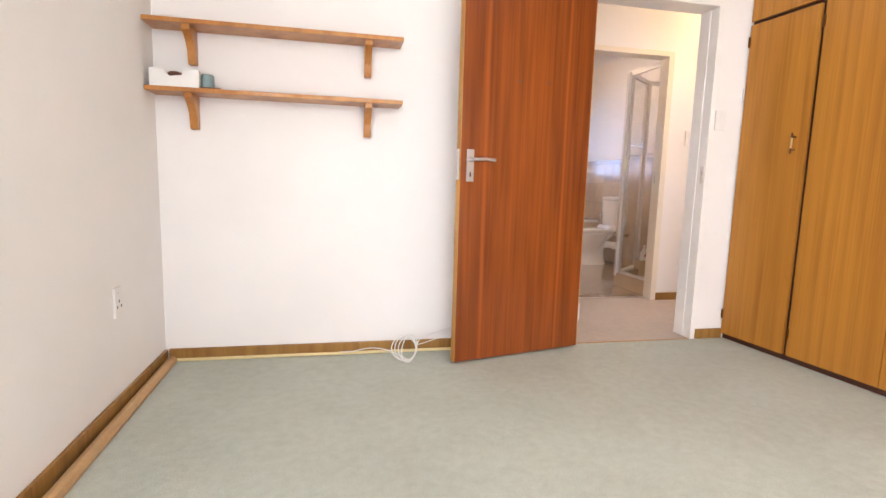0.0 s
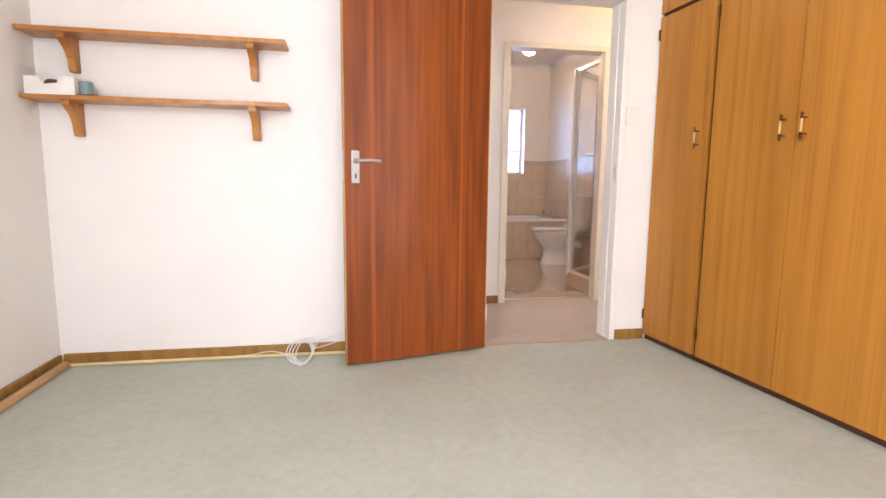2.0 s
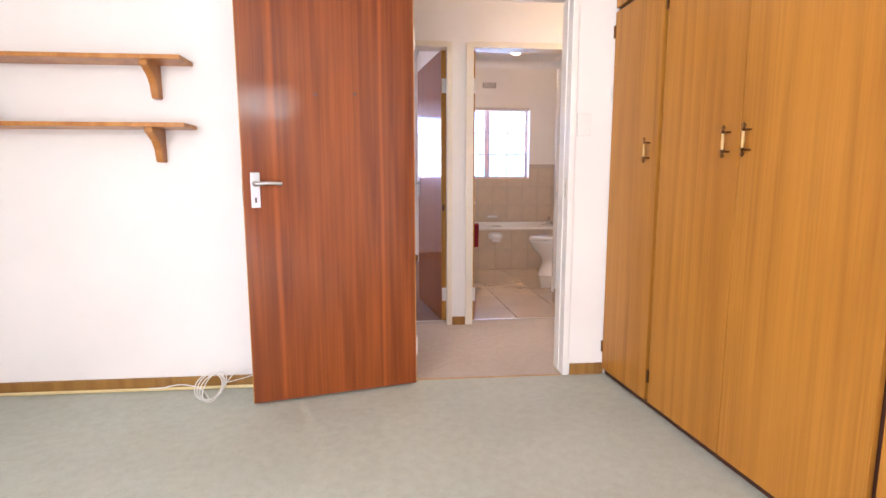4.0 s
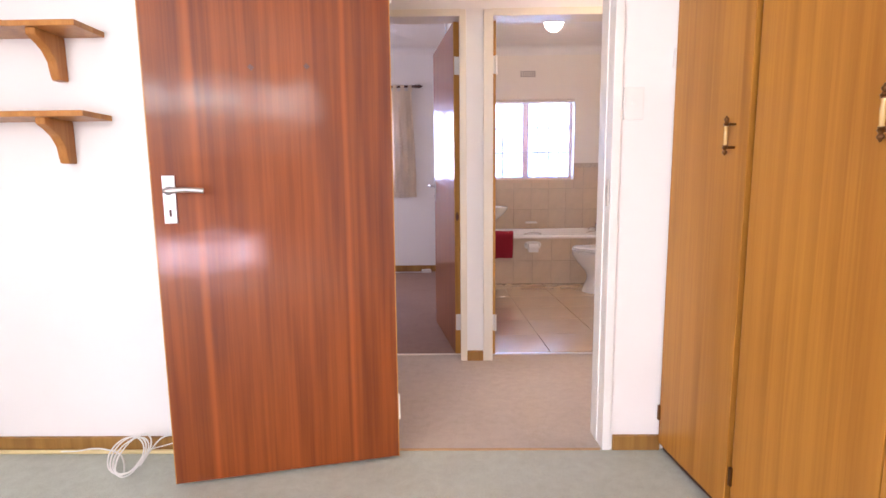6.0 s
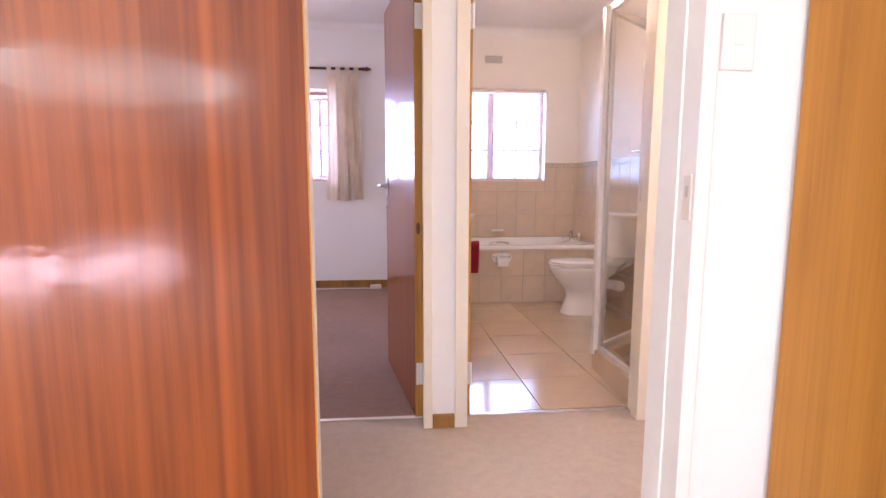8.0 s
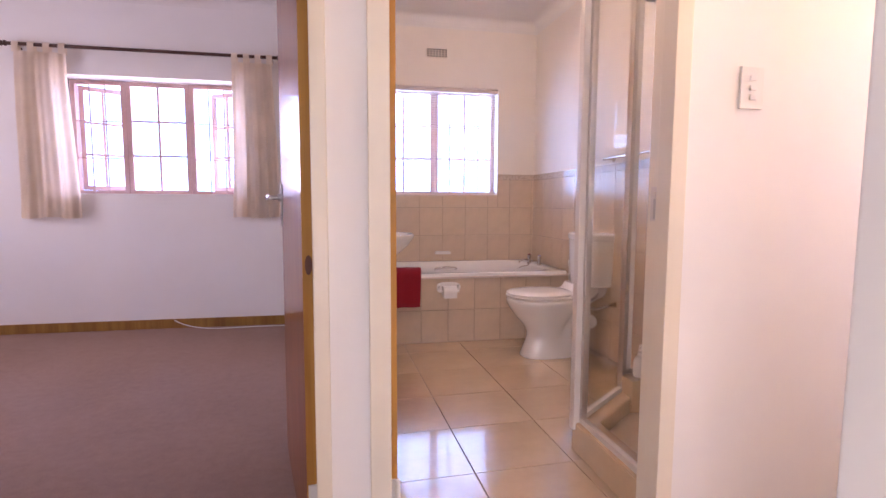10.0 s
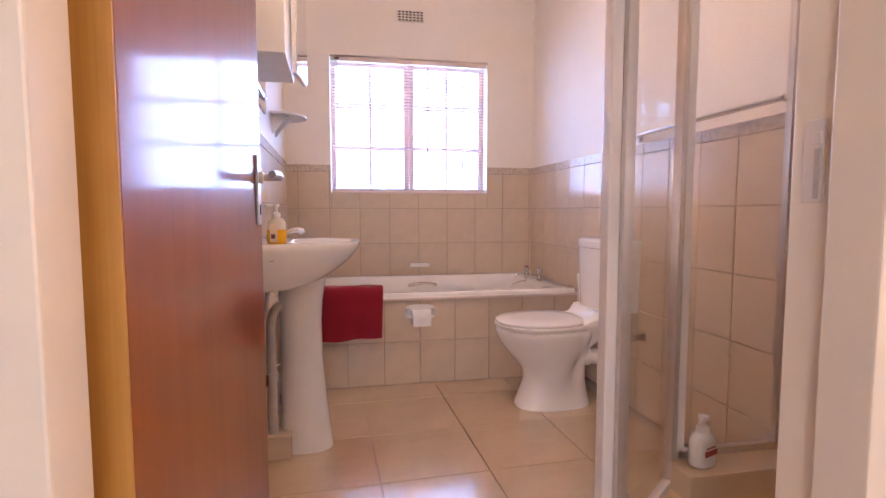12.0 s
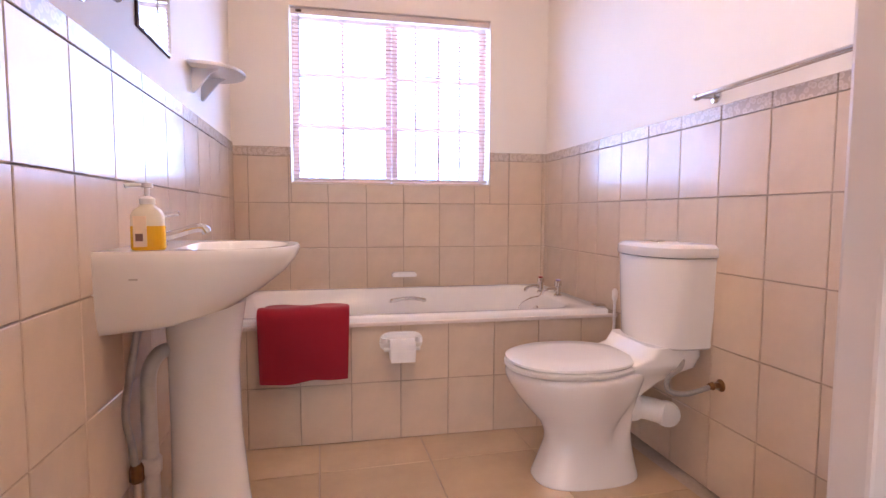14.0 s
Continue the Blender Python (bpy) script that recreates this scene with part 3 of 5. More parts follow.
def door_leaf(name, hinge, turn, width, top, thick_side, lever_z, label, wood, group="flush doors", knuckle=0.007):
    """Flush leaf: hinge line at the local origin, leaf along +x, its thickness towards thick_side * y."""
    d = thing(name, pose(*hinge, 0, 0, turn), label, "door", group)
    d["kind"] = "structure"
    y0, y1 = sorted((0.0, thick_side * 0.040))
    part("leaf", boxed(0.003, width - 0.003, y0, y1, 0.0, top, bevel=0.0015), wood, d)
    part("lipping", boxed(width - 0.0035, width, y0 + 0.0005, y1 - 0.0005, 0.0, top), PINE_EDGE, d, "pale wooden edge")
    part("lipping", boxed(0.0, 0.0035, y0 + 0.0005, y1 - 0.0005, 0.0, top), PINE_EDGE, d, "pale wooden edge")
    for side, face in ((-1, y0), (1, y1)):
        lever_set(d, width - 0.055, lever_z, face, side, -1)
    part("latch_plate", boxed(width, width + 0.002, y0 + 0.008, y1 - 0.008, lever_z - 0.10, lever_z + 0.05), CHROME, d, "metal latch plate")
    for z in (0.20, 1.72):
        bm = boxed(-min(0.004, knuckle), 0.0, y0 + 0.004, y1 - 0.004, z - 0.05, z + 0.05)
        hy = y1 if thick_side < 0 else y0
        bmesh.ops.create_cone(bm, cap_ends=True, segments=12, radius1=knuckle, radius2=knuckle, depth=0.10, matrix=Matrix.Translation((-0.002 - knuckle, hy, z)))
        part("hinge", bm, WHITEPLASTIC, d, "white painted butt hinge")
    return d


leaf_turn = math.degrees(math.atan2(3.446 - 3.632, 1.806 - 2.582))
bed_door = door_leaf("door_1", (2.582, 3.632, 0.012), leaf_turn, 0.798, 1.975, -1, 1.034, "open red mahogany flush door with chrome lever handle", MAHOGANY, knuckle=0.0025)
for kx, kz in ((0.46, 1.43), (0.28, 1.44)):
    mk = boxed(0, 0.014, 0.0, 0.0006, 0, 0.016)
    bmesh.ops.rotate(mk, verts=mk.verts[:], cent=(0.007, 0, 0.008), matrix=Matrix.Rotation(0.8, 3, "Y"))
    bmesh.ops.translate(mk, verts=mk.verts[:], vec=(kx, 0.0002, kz))
    part("knot_mark", mk, CHOC, bed_door)
leaf2 = door_leaf("door_2", (2.853, 4.815, 0.012), 100.5, 0.765, 1.965, 1, 1.03, "open red-brown flush door with pale pine edge", REDDOOR)
leaf3 = door_leaf("door_3", (3.058, 4.800, 0.012), 90.0, 0.765, 1.965, 1, 1.03, "open red-brown bathroom door with pale pine edge", REDDOOR)


for leaf, z in ((leaf2, 0.85), (leaf3, 0.38)):
    part("knot", lathe([(0.012, 0.0), (0.011, 0.0006), (0.004, 0.0009)], 14, Matrix.Translation((-0.0002, 0.024, z)) @ Matrix.Rotation(-math.pi / 2, 4, "Y") @ Matrix.Diagonal((2.2, 0.8, 1, 1))), CHOC, leaf, "dark pine knot")
tagged(part("door_stop", lathe([(0.0, 0), (0.019, 0), (0.019, 0.018), (0.015, 0.026), (0.0, 0.027)], 16, pose(3.098, 5.53, 0.0)), DARKGAP, soft=True), "black rubber door stop on the bathroom floor", "door stop")

# ---- bedroom things ----
def wall_shelf(z, label):
    s = thing("wall_shelf", pose(0, 0, z), label, "shelf", "bedroom wall shelves")
    part("board", boxed(0.378, 1.533, 3.548, 3.70, 0.0, 0.020, bevel=0.003), SHELFWOOD, s)
    for x in (0.535, 1.350):
        prof = [(3.70, 0.0), (3.565, 0.0), (3.565, -0.022), (3.590, -0.035), (3.625, -0.060), (3.648, -0.095), (3.655, -0.135), (3.662, -0.155), (3.70, -0.155)]
        part("bracket", prism(prof, "x", x, x + 0.035, bevel=0.002), SHELFWOOD, s)
    return s


wall_shelf(1.600, "amber pine wall shelf on two shaped brackets, empty")
wall_shelf(1.303, "amber pine wall shelf on two shaped brackets, holding a box")

tray = thing("cardboard_box", pose(0.40, 3.552, 1.323), "small open white cardboard box with a notched front", "box")
W, D, T = 0.205, 0.12, 0.003
notch = [(0, 0), (W, 0), (W, 0.078), (0.142, 0.078), (0.134, 0.052), (0.085, 0.045), (0.066, 0.060), (0.062, 0.078), (0, 0.078)]
part("front", prism(notch, "y", 0, T), CARD, tray)
part("back", boxed(0, W, D - T, D, 0, 0.078), CARD, tray)
part("side", boxed(0, T, T, D - T, 0, 0.078), CARD, tray)
part("side", boxed(W - T, W, T, D - T, 0, 0.078), CARD, tray)
part("base", boxed(T, W - T, T, D - T, 0, T), CARD, tray)
pouch = tagged(part("leather_pouch", loft(bmesh.new(), [oval(0.50, 3.60, 1.327, 0.05, 0.03), oval(0.50, 3.60, 1.36, 0.055, 0.036), oval(0.505, 3.60, 1.385, 0.045, 0.03), oval(0.49, 3.60, 1.396, 0.02, 0.014)]), CHOC, soft=True), "dark brown leather pouch lying in the cardboard box", "pouch")
can = tagged(part("small_tin", lathe([(0.0, 0), (0.026, 0), (0.028, 0.004), (0.028, 0.062), (0.024, 0.068), (0.0, 0.068)], 20, pose(0.632, 3.60, 1.323)), TEAL, soft=True), "small grey-green tin on the shelf beside the box", "tin")
strip = tagged(part("wooden_strip", boxed(0.60, 0.695, 3.555, 3.575, 1.323, 1.329, bevel=0.002), CHOC), "thin dark wooden strip lying on the shelf", "strip")


def faceplate(name, m, w, h, switches, label, category, outlet=False):
    p = thing(name, m, label, category)
    part("plate", boxed(-w / 2, w / 2, -0.009, 0, -h / 2, h / 2, bevel=0.002), WHITEPLASTIC, p)
    if outlet:
        # dark chips on the face stand in for the shaded holes
        for x in (-0.018, 0.018):
            part("socket_hole", boxed(x - 0.004, x + 0.004, -0.0098, -0.0085, -0.022, -0.012), DARKGAP, p)
        part("socket_hole", boxed(-0.005, 0.005, -0.0098, -0.0085, 0.0, 0.010), DARKGAP, p)
    for z in switches:
        part("rocker", boxed(-0.010, 0.010, -0.0135, -0.009, z - 0.007, z + 0.007, bevel=0.001), WHITEPLASTIC, p)
    return p


faceplate("wall_socket", pose(0.374, 3.16, 0.43, 0, 0, 90), 0.072, 0.118, [0.035], "white wall socket plate low on the bedroom wall", "socket", True)
faceplate("light_switch", pose(3.460, 3.70, 1.343), 0.072, 0.114, [0.0], "white light switch plate beside the bedroom door", "light switch")
faceplate("light_switch", pose(4.043, 4.725, 1.347), 0.072, 0.114, [0.026, 0.0, -0.026], "white three-gang light switch plate in the passage", "light switch")


def cable(name, points, r, label):
    return tagged(part(name, tube(points, r, 8), CABLE, soft=True), label, "cable")


coil = [(1.235, 3.652, 0.022), (1.30, 3.650, 0.024), (1.37, 3.640, 0.040), (1.43, 3.630, 0.042), (1.50, 3.615, 0.026)]
rnd = random.Random(4)
for loop in range(4):
    # each loop of the coil lies a little further along, narrower and more turned than the last
    mid, wide, tall, tilt = 1.56 + 0.010 * loop, 0.064 - 0.006 * loop, 0.056 + rnd.uniform(-0.010, 0.004), rnd.uniform(0.0, 0.4)
    for k in range(10):
        a = -1.3 - k * 0.628
        u, w = wide * math.cos(a), tall * math.sin(a)
        coil.append((mid + u * math.cos(tilt) + 0.6 * w * math.sin(tilt), 3.555 + 0.045 * math.sin(a) + 0.008 * loop * math.cos(a), 0.061 + w))
coil += [(1.65, 3.615, 0.085), (1.70, 3.63, 0.105), (1.78, 3.64, 0.125), (1.90, 3.67, 0.15)]
cable("coiled_cable", coil, 0.0028, "loose white coaxial cable coiled against the skirting")
cable("loose_cable", [(1.63, 3.60, 0.06), (1.70, 3.63, 0.068), (1.80, 3.655, 0.085), (1.95, 3.675, 0.09)], 0.0022, "thin white cable running behind the door")

# ---- wardrobe ----
WARD = pose(3.622, 3.694, 0, 0, 0, 5.0 - 90)


def ward_handle(parent, x, z, y=-0.020):
    axis = pose(x, y - 0.030, z)
    grip = [(0.0045, -0.030), (0.0062, -0.026), (0.0050, -0.022), (0.0060, -0.008), (0.0063, 0.0), (0.0060, 0.008), (0.0050, 0.022), (0.0062, 0.026), (0.0045, 0.030)]
    h = part("handle", lathe(grip, 12, axis), BONE, parent, "amber ceramic grip between bronze ends", soft=True)
    for s in (-1, 1):
        prof = [(0.003, 0), (0.0075, 0.001), (0.0055, 0.004), (0.0085, 0.007), (0.0055, 0.011), (0.0035, 0.014), (0.0072, 0.019), (0.0068, 0.023), (0.0035, 0.026), (0.0030, 0.029), (0.0006, 0.031)]
        part("bronze_end", lathe([(r, s * (0.027 + zz)) for r, zz in prof], 12, axis), BRASS, h, soft=True)
        part("post", tube([(x, y + 0.001, z + s * 0.034), (x, y - 0.030, z + s * 0.034)], 0.0036, 8, smooth=False), BRASS, h, soft=True)


def cupboard(name, x0, x1, z0, z1, doors, label, group=""):
    """A built-in unit: x along its front, y back from the face. doors: (x0, x1, handle x, hinge side)."""
    c = thing(name, WARD, label, "wardrobe", group)
    # carcass coloured dark so the door gaps read as shaded
    carcass = boxed(x0, x1, 0.004, 0.60, z0, z1)
    part("carcass", carcass, DARKGAP, c, "recessed carcass, coloured dark for the shade between the doors")
    for a, b, hx, hinge in doors:
        d = part("door", boxed(a, b, -0.020, 0.0, z0 + (0.035 if z0 < 0.01 else 0.008), z1 - 0.010, bevel=0.002), OAK, c)
        if hx is not None:
            ward_handle(d, hx, 1.192 if z0 < 0.01 else z0 + 0.16)
        edge = a if hinge < 0 else b
        for z in ((0.16, 1.80) if z0 < 0.01 else ()):
            part("hinge", boxed(edge - 0.006, edge + 0.006, -0.027, -0.019, z - 0.03, z + 0.03, bevel=0.002), BRASS, d, "small brass hinge")
    return c


ward = cupboard("wardrobe", 0.0, 0.432, 0.0, 1.905, [(0.008, 0.420, 0.362, -1)], "built-in honey oak wardrobe with one tall door", "built-in wardrobes")
part("catch", boxed(-0.004, 0.005, -0.026, -0.012, 1.465, 1.535, bevel=0.001), WHITEPLASTIC, ward, "white plastic catch")
cupboard("wardrobe", 0.434, 1.46, 0.0, 2.05, [(0.446, 0.904, 0.858, -1), (0.908, 1.450, 0.954, 1)], "built-in honey oak wardrobe with two tall doors", "built-in wardrobes")
cupboard("wardrobe", 1.462, 2.60, 0.0, 2.05, [(1.474, 2.03, None, -1), (2.034, 2.592, None, 1)], "built-in honey oak wardrobe with two tall doors", "built-in wardrobes")
cupboard("top_cupboard", 0.0, 0.432, 1.907, 2.59, [(0.008, 0.426, None, -1)], "honey oak cupboard above the wardrobe", "top cupboards")
cupboard("top_cupboard", 0.434, 1.46, 2.052, 2.59, [(0.446, 0.948, None, -1), (0.952, 1.450, None, 1)], "honey oak cupboard above the wardrobe", "top cupboards")
cupboard("top_cupboard", 1.462, 2.60, 2.052, 2.59, [(1.474, 2.03, None, -1), (2.034, 2.592, None, 1)], "honey oak cupboard above the wardrobe", "top cupboards")


# ---- windows ----
def casement(parent, x0, x1, y, z0, z1, cols, rows, material, bar=0.016, rail=0.034, depth=0.03, m=None):
    """A glazed sash: rim, bars and panes."""
    bm = bmesh.new()
    add_box(bm, x0, x0 + rail, y, y + depth, z0, z1, 0.003)
    add_box(bm, x1 - rail, x1, y, y + depth, z0, z1, 0.003)
    add_box(bm, x0 + rail, x1 - rail, y, y + depth, z0, z0 + rail, 0.003)
    add_box(bm, x0 + rail, x1 - rail, y, y + depth, z1 - rail, z1, 0.003)
    iw, ih = (x1 - x0 - 2 * rail) / cols, (z1 - z0 - 2 * rail) / rows
    sash = part("sash", bm, material, parent)
    bars = bmesh.new()
    for k in range(1, cols):
        xx = x0 + rail + k * iw
        add_box(bars, xx - bar / 2, xx + bar / 2, y + 0.004, y + depth - 0.004, z0 + rail, z1 - rail)
    for k in range(1, rows):
        zz = z0 + rail + k * ih
        add_box(bars, x0 + rail, x1 - rail, y + 0.0045, y + depth - 0.0045, zz - bar / 2, zz + bar / 2)
    if len(bars.verts):
        part("glazing_bars", bars, material, sash)
    else:
        bars.free()
    for i in range(cols):
        for k in range(rows):
            p = part("pane", boxed(x0 + rail + i * iw, x0 + rail + (i + 1) * iw, y + 0.013, y + 0.017, z0 + rail + k * ih, z0 + rail + (k + 1) * ih), PANE, sash)
            p.visible_shadow = False
    return sash


def window(name, label):
    w = thing(name, pose(0, 0, 0), label, "window")
    w["kind"] = "structure"
    return w


wb = window("window_bath", "bathroom window with small panes and burglar bars")
casement(wb, 3.154, 3.702, 7.965, 1.094, 2.016, 2, 3, BATHFRAME)
casement(wb, 3.705, 4.255, 7.965, 1.094, 2.016, 2, 3, BATHFRAME)
for x in (3.84, 4.10):
    part("burglar_bar", tube([(x, 7.945, 1.095), (x, 7.945, 2.015)], 0.006, 8, smooth=False), BATHFRAME, wb)
for z in (1.42, 1.71):
    part("burglar_bar", tube([(3.155, 7.938, z), (4.255, 7.938, z)], 0.005, 8, smooth=False), BATHFRAME, wb)
part("sill", boxed(3.153, 4.256, 7.848, 7.96, 1.0905, 1.097, bevel=0.001), WALLTILE, wb)

wr = window("window_room", "wide cottage-pane window with two casements ajar")
casement(wr, 1.195, 1.665, 8.00, 1.085, 1.980, 2, 3, WINDOWFRAME)
rim = boxed(0.795, 0.83, 8.0, 8.05, 1.085, 1.98, bevel=0.003)
for x0, x1, z0, z1 in ((1.158, 1.193, 1.085, 1.98), (1.667, 1.702, 1.085, 1.98), (2.06, 2.095, 1.085, 1.98), (0.83, 1.158, 1.085, 1.115), (0.83, 1.158, 1.95, 1.98), (1.702, 2.06, 1.085, 1.115), (1.702, 2.06, 1.95, 1.98)):
    add_box(rim, x0, x1, 8.0, 8.05, z0, z1, 0.003)
part("frame", rim, WINDOWFRAME, wr)
for hx, s in ((0.832, 1), (2.058, -1)):
    sash = casement(wr, 0.0, 0.325, 0.0, 1.118, 1.948, 2, 3, WINDOWFRAME)
    sash.matrix_world = pose(hx, 8.052, 0, 0, 0, 32) if s > 0 else pose(hx, 8.052, 0, 0, 0, 180 - 32) @ pose(0, -0.03, 0)
for x in (0.94, 1.05, 1.82, 1.94):
    part("burglar_bar", tube([(x, 7.985, 1.09), (x, 7.985, 1.98)], 0.006, 8, smooth=False), WINDOWFRAME, wr)
for z in (1.37, 1.66):
    for a, b in ((0.795, 1.16), (1.70, 2.095)):
        part("burglar_bar", tube([(a, 7.978, z), (b, 7.978, z)], 0.005, 8, smooth=False), WINDOWFRAME, wr)
part("sill", boxed(0.792, 2.098, 7.832, 7.998, 1.081, 1.087, bevel=0.001), WALL, wr)

ww = window("window_bedroom", "wide bedroom window with pale frame")
for k in range(3):
    casement(ww, 0.955 + k * 0.832, 0.955 + (k + 1) * 0.832 - 0.004, -1.46, 1.90, 2.295, 1, 1, FRAMEPAINT)
    casement(ww, 0.955 + k * 0.832, 0.955 + (k + 1) * 0.832 - 0.004, -1.46, 0.025, 1.896, 1, 1, FRAMEPAINT)

# unseen window, added only to frame the second bedroom's fill
wrs = window("window_room_added", "added side window of the second bedroom, out of view, holding a fill lamp")
wrs.matrix_world = pose(-0.62, 0, 0, 0, 0, 90)
for k in range(2):
    casement(wrs, 5.402 + k * 0.80, 6.198 + k * 0.80, 0.0, 0.904, 2.146, 1, 1, FRAMEPAINT)
# added window at the unseen passage end, round the fill lamp
wh = window("window_hall_added", "added narrow window at the passage's unseen end, holding a fill lamp")
wh.matrix_world = pose(5.39, 0, 0, 0, 0, 90)
casement(wh, 3.952, 4.598, 0.0, 0.902, 2.098, 1, 2, FRAMEPAINT)
# added window, never in view, round the bedroom's fill lamp
ws = window("window_bedroom_added", "added bedroom side window, out of view, holding a fill lamp")
ws.matrix_world = pose(0.345, 0, 0, 0, 0, 90)
for k in range(2):
    casement(ws, -1.148 + k * 0.80, -0.352 + k * 0.80, 0.0, 0.854, 2.146, 1, 1, FRAMEPAINT)


def hanging_cloth(name, x0, x1, y, z0, z1, folds, depth, material, label, category, flare=0.0, seed=1):
    rng = random.Random(seed)
    phase = [rng.uniform(0, 6.28) for _ in range(4)]
    nx, nz = 56, 24
    bm = bmesh.new()
    grid = []
    for k in range(nz + 1):
        s = k / nz
        row = []
        for i in range(nx + 1):
            u = i / nx
            w = 1 + flare * s
            x = (x0 + x1) / 2 + (u - 0.5) * (x1 - x0) * w + 0.006 * math.sin(5 * s + phase[3])
            yy = y + depth * (0.35 + 0.65 * s) * (math.sin(u * folds * 6.283 + phase[0] + 0.7 * math.sin(3 * s + phase[1])) + 0.35 * math.sin(u * folds * 2.3 * 6.283 + phase[2]))
            row.append(bm.verts.new((x, yy, z1 + (z0 - z1) * s + (0.006 * math.sin(u * 9 + phase[1]) if k == nz else 0))))
        grid.append(row)
    for k in range(nz):
        for i in range(nx):
            bm.faces.new((grid[k][i], grid[k][i + 1], grid[k + 1][i + 1], grid[k + 1][i]))
    bmesh.ops.solidify(bm, geom=bm.faces[:], thickness=0.0016)
    c = thing(name, pose(0, 0, 0), label, category, "room curtains")
    part("cloth", bm, material, c, soft=True)
    return c


ROD_Y, ROD_Z = 7.755, 2.165
rod = thing("curtain_rod", pose(0, 0, 0), "dark wooden curtain rod with turned finials", "curtain rod")
part("pole", tube([(0.52, ROD_Y, ROD_Z), (2.40, ROD_Y, ROD_Z)], 0.0125, 12, smooth=False), RODWOOD, rod, soft=True)
for x, s in ((0.52, -1), (2.40, 1)):
    prof = [(0.0125, 0), (0.020, 0.004), (0.020, 0.012), (0.012, 0.018), (0.019, 0.034), (0.021, 0.046), (0.013, 0.064), (0.004, 0.085)]
    part("finial", lathe(prof, 16, Matrix.Translation((x, ROD_Y, ROD_Z)) @ Matrix.Rotation(s * math.pi / 2, 4, "Y")), RODWOOD, rod, soft=True)
    xb = x - s * 0.05
    part("bracket", boxed(xb - 0.010, xb + 0.010, ROD_Y - 0.004, 7.83, ROD_Z - 0.024, ROD_Z - 0.012, bevel=0.002), RODWOOD, rod)
for x0, x1, seed in ((0.56, 0.90, 3), (2.06, 2.36, 8)):
    c = hanging_cloth("curtain", x0, x1, ROD_Y, 0.90, 2.115, 3.2, 0.020, CURTAIN, "short cream tab-top cotton curtain drawn aside", "curtain", 0.24, seed)
    for k in range(4):
        xt = x0 + 0.02 + k * (x1 - x0 - 0.04) / 3
        loop = [(xt, ROD_Y - 0.018, 2.105), (xt, ROD_Y - 0.017, ROD_Z), (xt, ROD_Y, ROD_Z + 0.017), (xt, ROD_Y + 0.017, ROD_Z), (xt, ROD_Y + 0.018, 2.105)]
        bm = loft(bmesh.new(), [[(p[0] - 0.022, p[1], p[2]), (p[0] + 0.022, p[1], p[2]), (p[0] + 0.022, p[1], p[2] + 0.002), (p[0] - 0.022, p[1], p[2] + 0.002)] for p in smooth_path(loop, 4)])
        part("tab", bm, CURTAIN, c)
cable("room_cable", [(1.55, 7.79, 0.07), (1.66, 7.76, 0.03), (1.85, 7.74, 0.005), (2.2, 7.75, 0.005), (2.45, 7.74, 0.005)], 0.004, "white cable lying along the skirting")
ad = thing("cable_adapter", pose(2.50, 7.735, 0.0, 0, 0, 12), "white plug adapter lying on the carpet", "adapter")
part("body", boxed(-0.055, 0.055, -0.03, 0.03, 0, 0.04, bevel=0.01), WHITEPLASTIC, ad)


def globe_lamp(m, drop, label):
    g = thing("ceiling_light", m, label, "ceiling light", "opal globes")
    part("base", lathe([(0.055, 0), (0.055, -0.03), (0.045, -0.045), (0.04, -0.06 - drop)], 24), WHITEPLASTIC, g, soft=True)
    part("globe", lathe([(0.035, -0.058 - drop)] + [(0.075 * math.sin(a), -0.13 - drop + 0.075 * math.cos(a)) for a in [0.5 + k * (math.pi - 0.5) / 12 for k in range(12)]] + [(0.004, -0.205 - drop)], 28), GLOBE, g, "lit opal glass globe", soft=True)
    return g


globe_lamp(pose(3.61, 5.92, H), 0.17, "lit opal glass globe light under the bathroom ceiling")
globe_lamp(pose(4.45, 4.22, H), 0.0, "lit opal glass globe light under the passage ceiling")


# ---- bathroom: bath, basin, toilet, shower ----
def rounded(cx, cy, hx, hy, r, z, n=6):
    pts = []
    for sx, sy, a0 in ((1, 1, 0), (-1, 1, 90), (-1, -1, 180), (1, -1, 270)):
        for k in range(n + 1):
            a = radians(a0 + 90 * k / n)
            pts.append((cx + sx * (hx - r) + r * math.cos(a), cy + sy * (hy - r) + r * math.sin(a), z))
    return pts


tub = thing("bathtub", pose(3.725, 7.432, -0.010), "white built-in bathtub behind a tiled front panel", "bathtub")
HX, HY = 0.850, 0.408
bm = loft(bmesh.new(), [rounded(0, 0, HX, HY, 0.02, 0.492), rounded(0, 0, HX, HY, 0.02, 0.515), rounded(0, 0, HX - 0.006, HY - 0.006, 0.02, 0.522),
                        rounded(-0.02, 0, HX - 0.10, HY - 0.060, 0.12, 0.522), rounded(-0.02, 0, HX - 0.115, HY - 0.075, 0.12, 0.512),
                        rounded(-0.02, 0, HX - 0.15, HY - 0.10, 0.13, 0.40), rounded(-0.02, 0, HX - 0.22, HY - 0.14, 0.14, 0.16), rounded(-0.02, 0, HX - 0.32, HY - 0.20, 0.12, 0.13)], cap_start=False)
part("shell", bm, ACRYLIC, tub, soft=True)
part("grip_handle", tube([(-0.05, 0.315, 0.455), (-0.045, 0.270, 0.468), (0.04, 0.262, 0.480), (0.125, 0.270, 0.468), (0.13, 0.315, 0.455)], 0.010, 10), CHROME, tub, "curved chrome grip", soft=True)
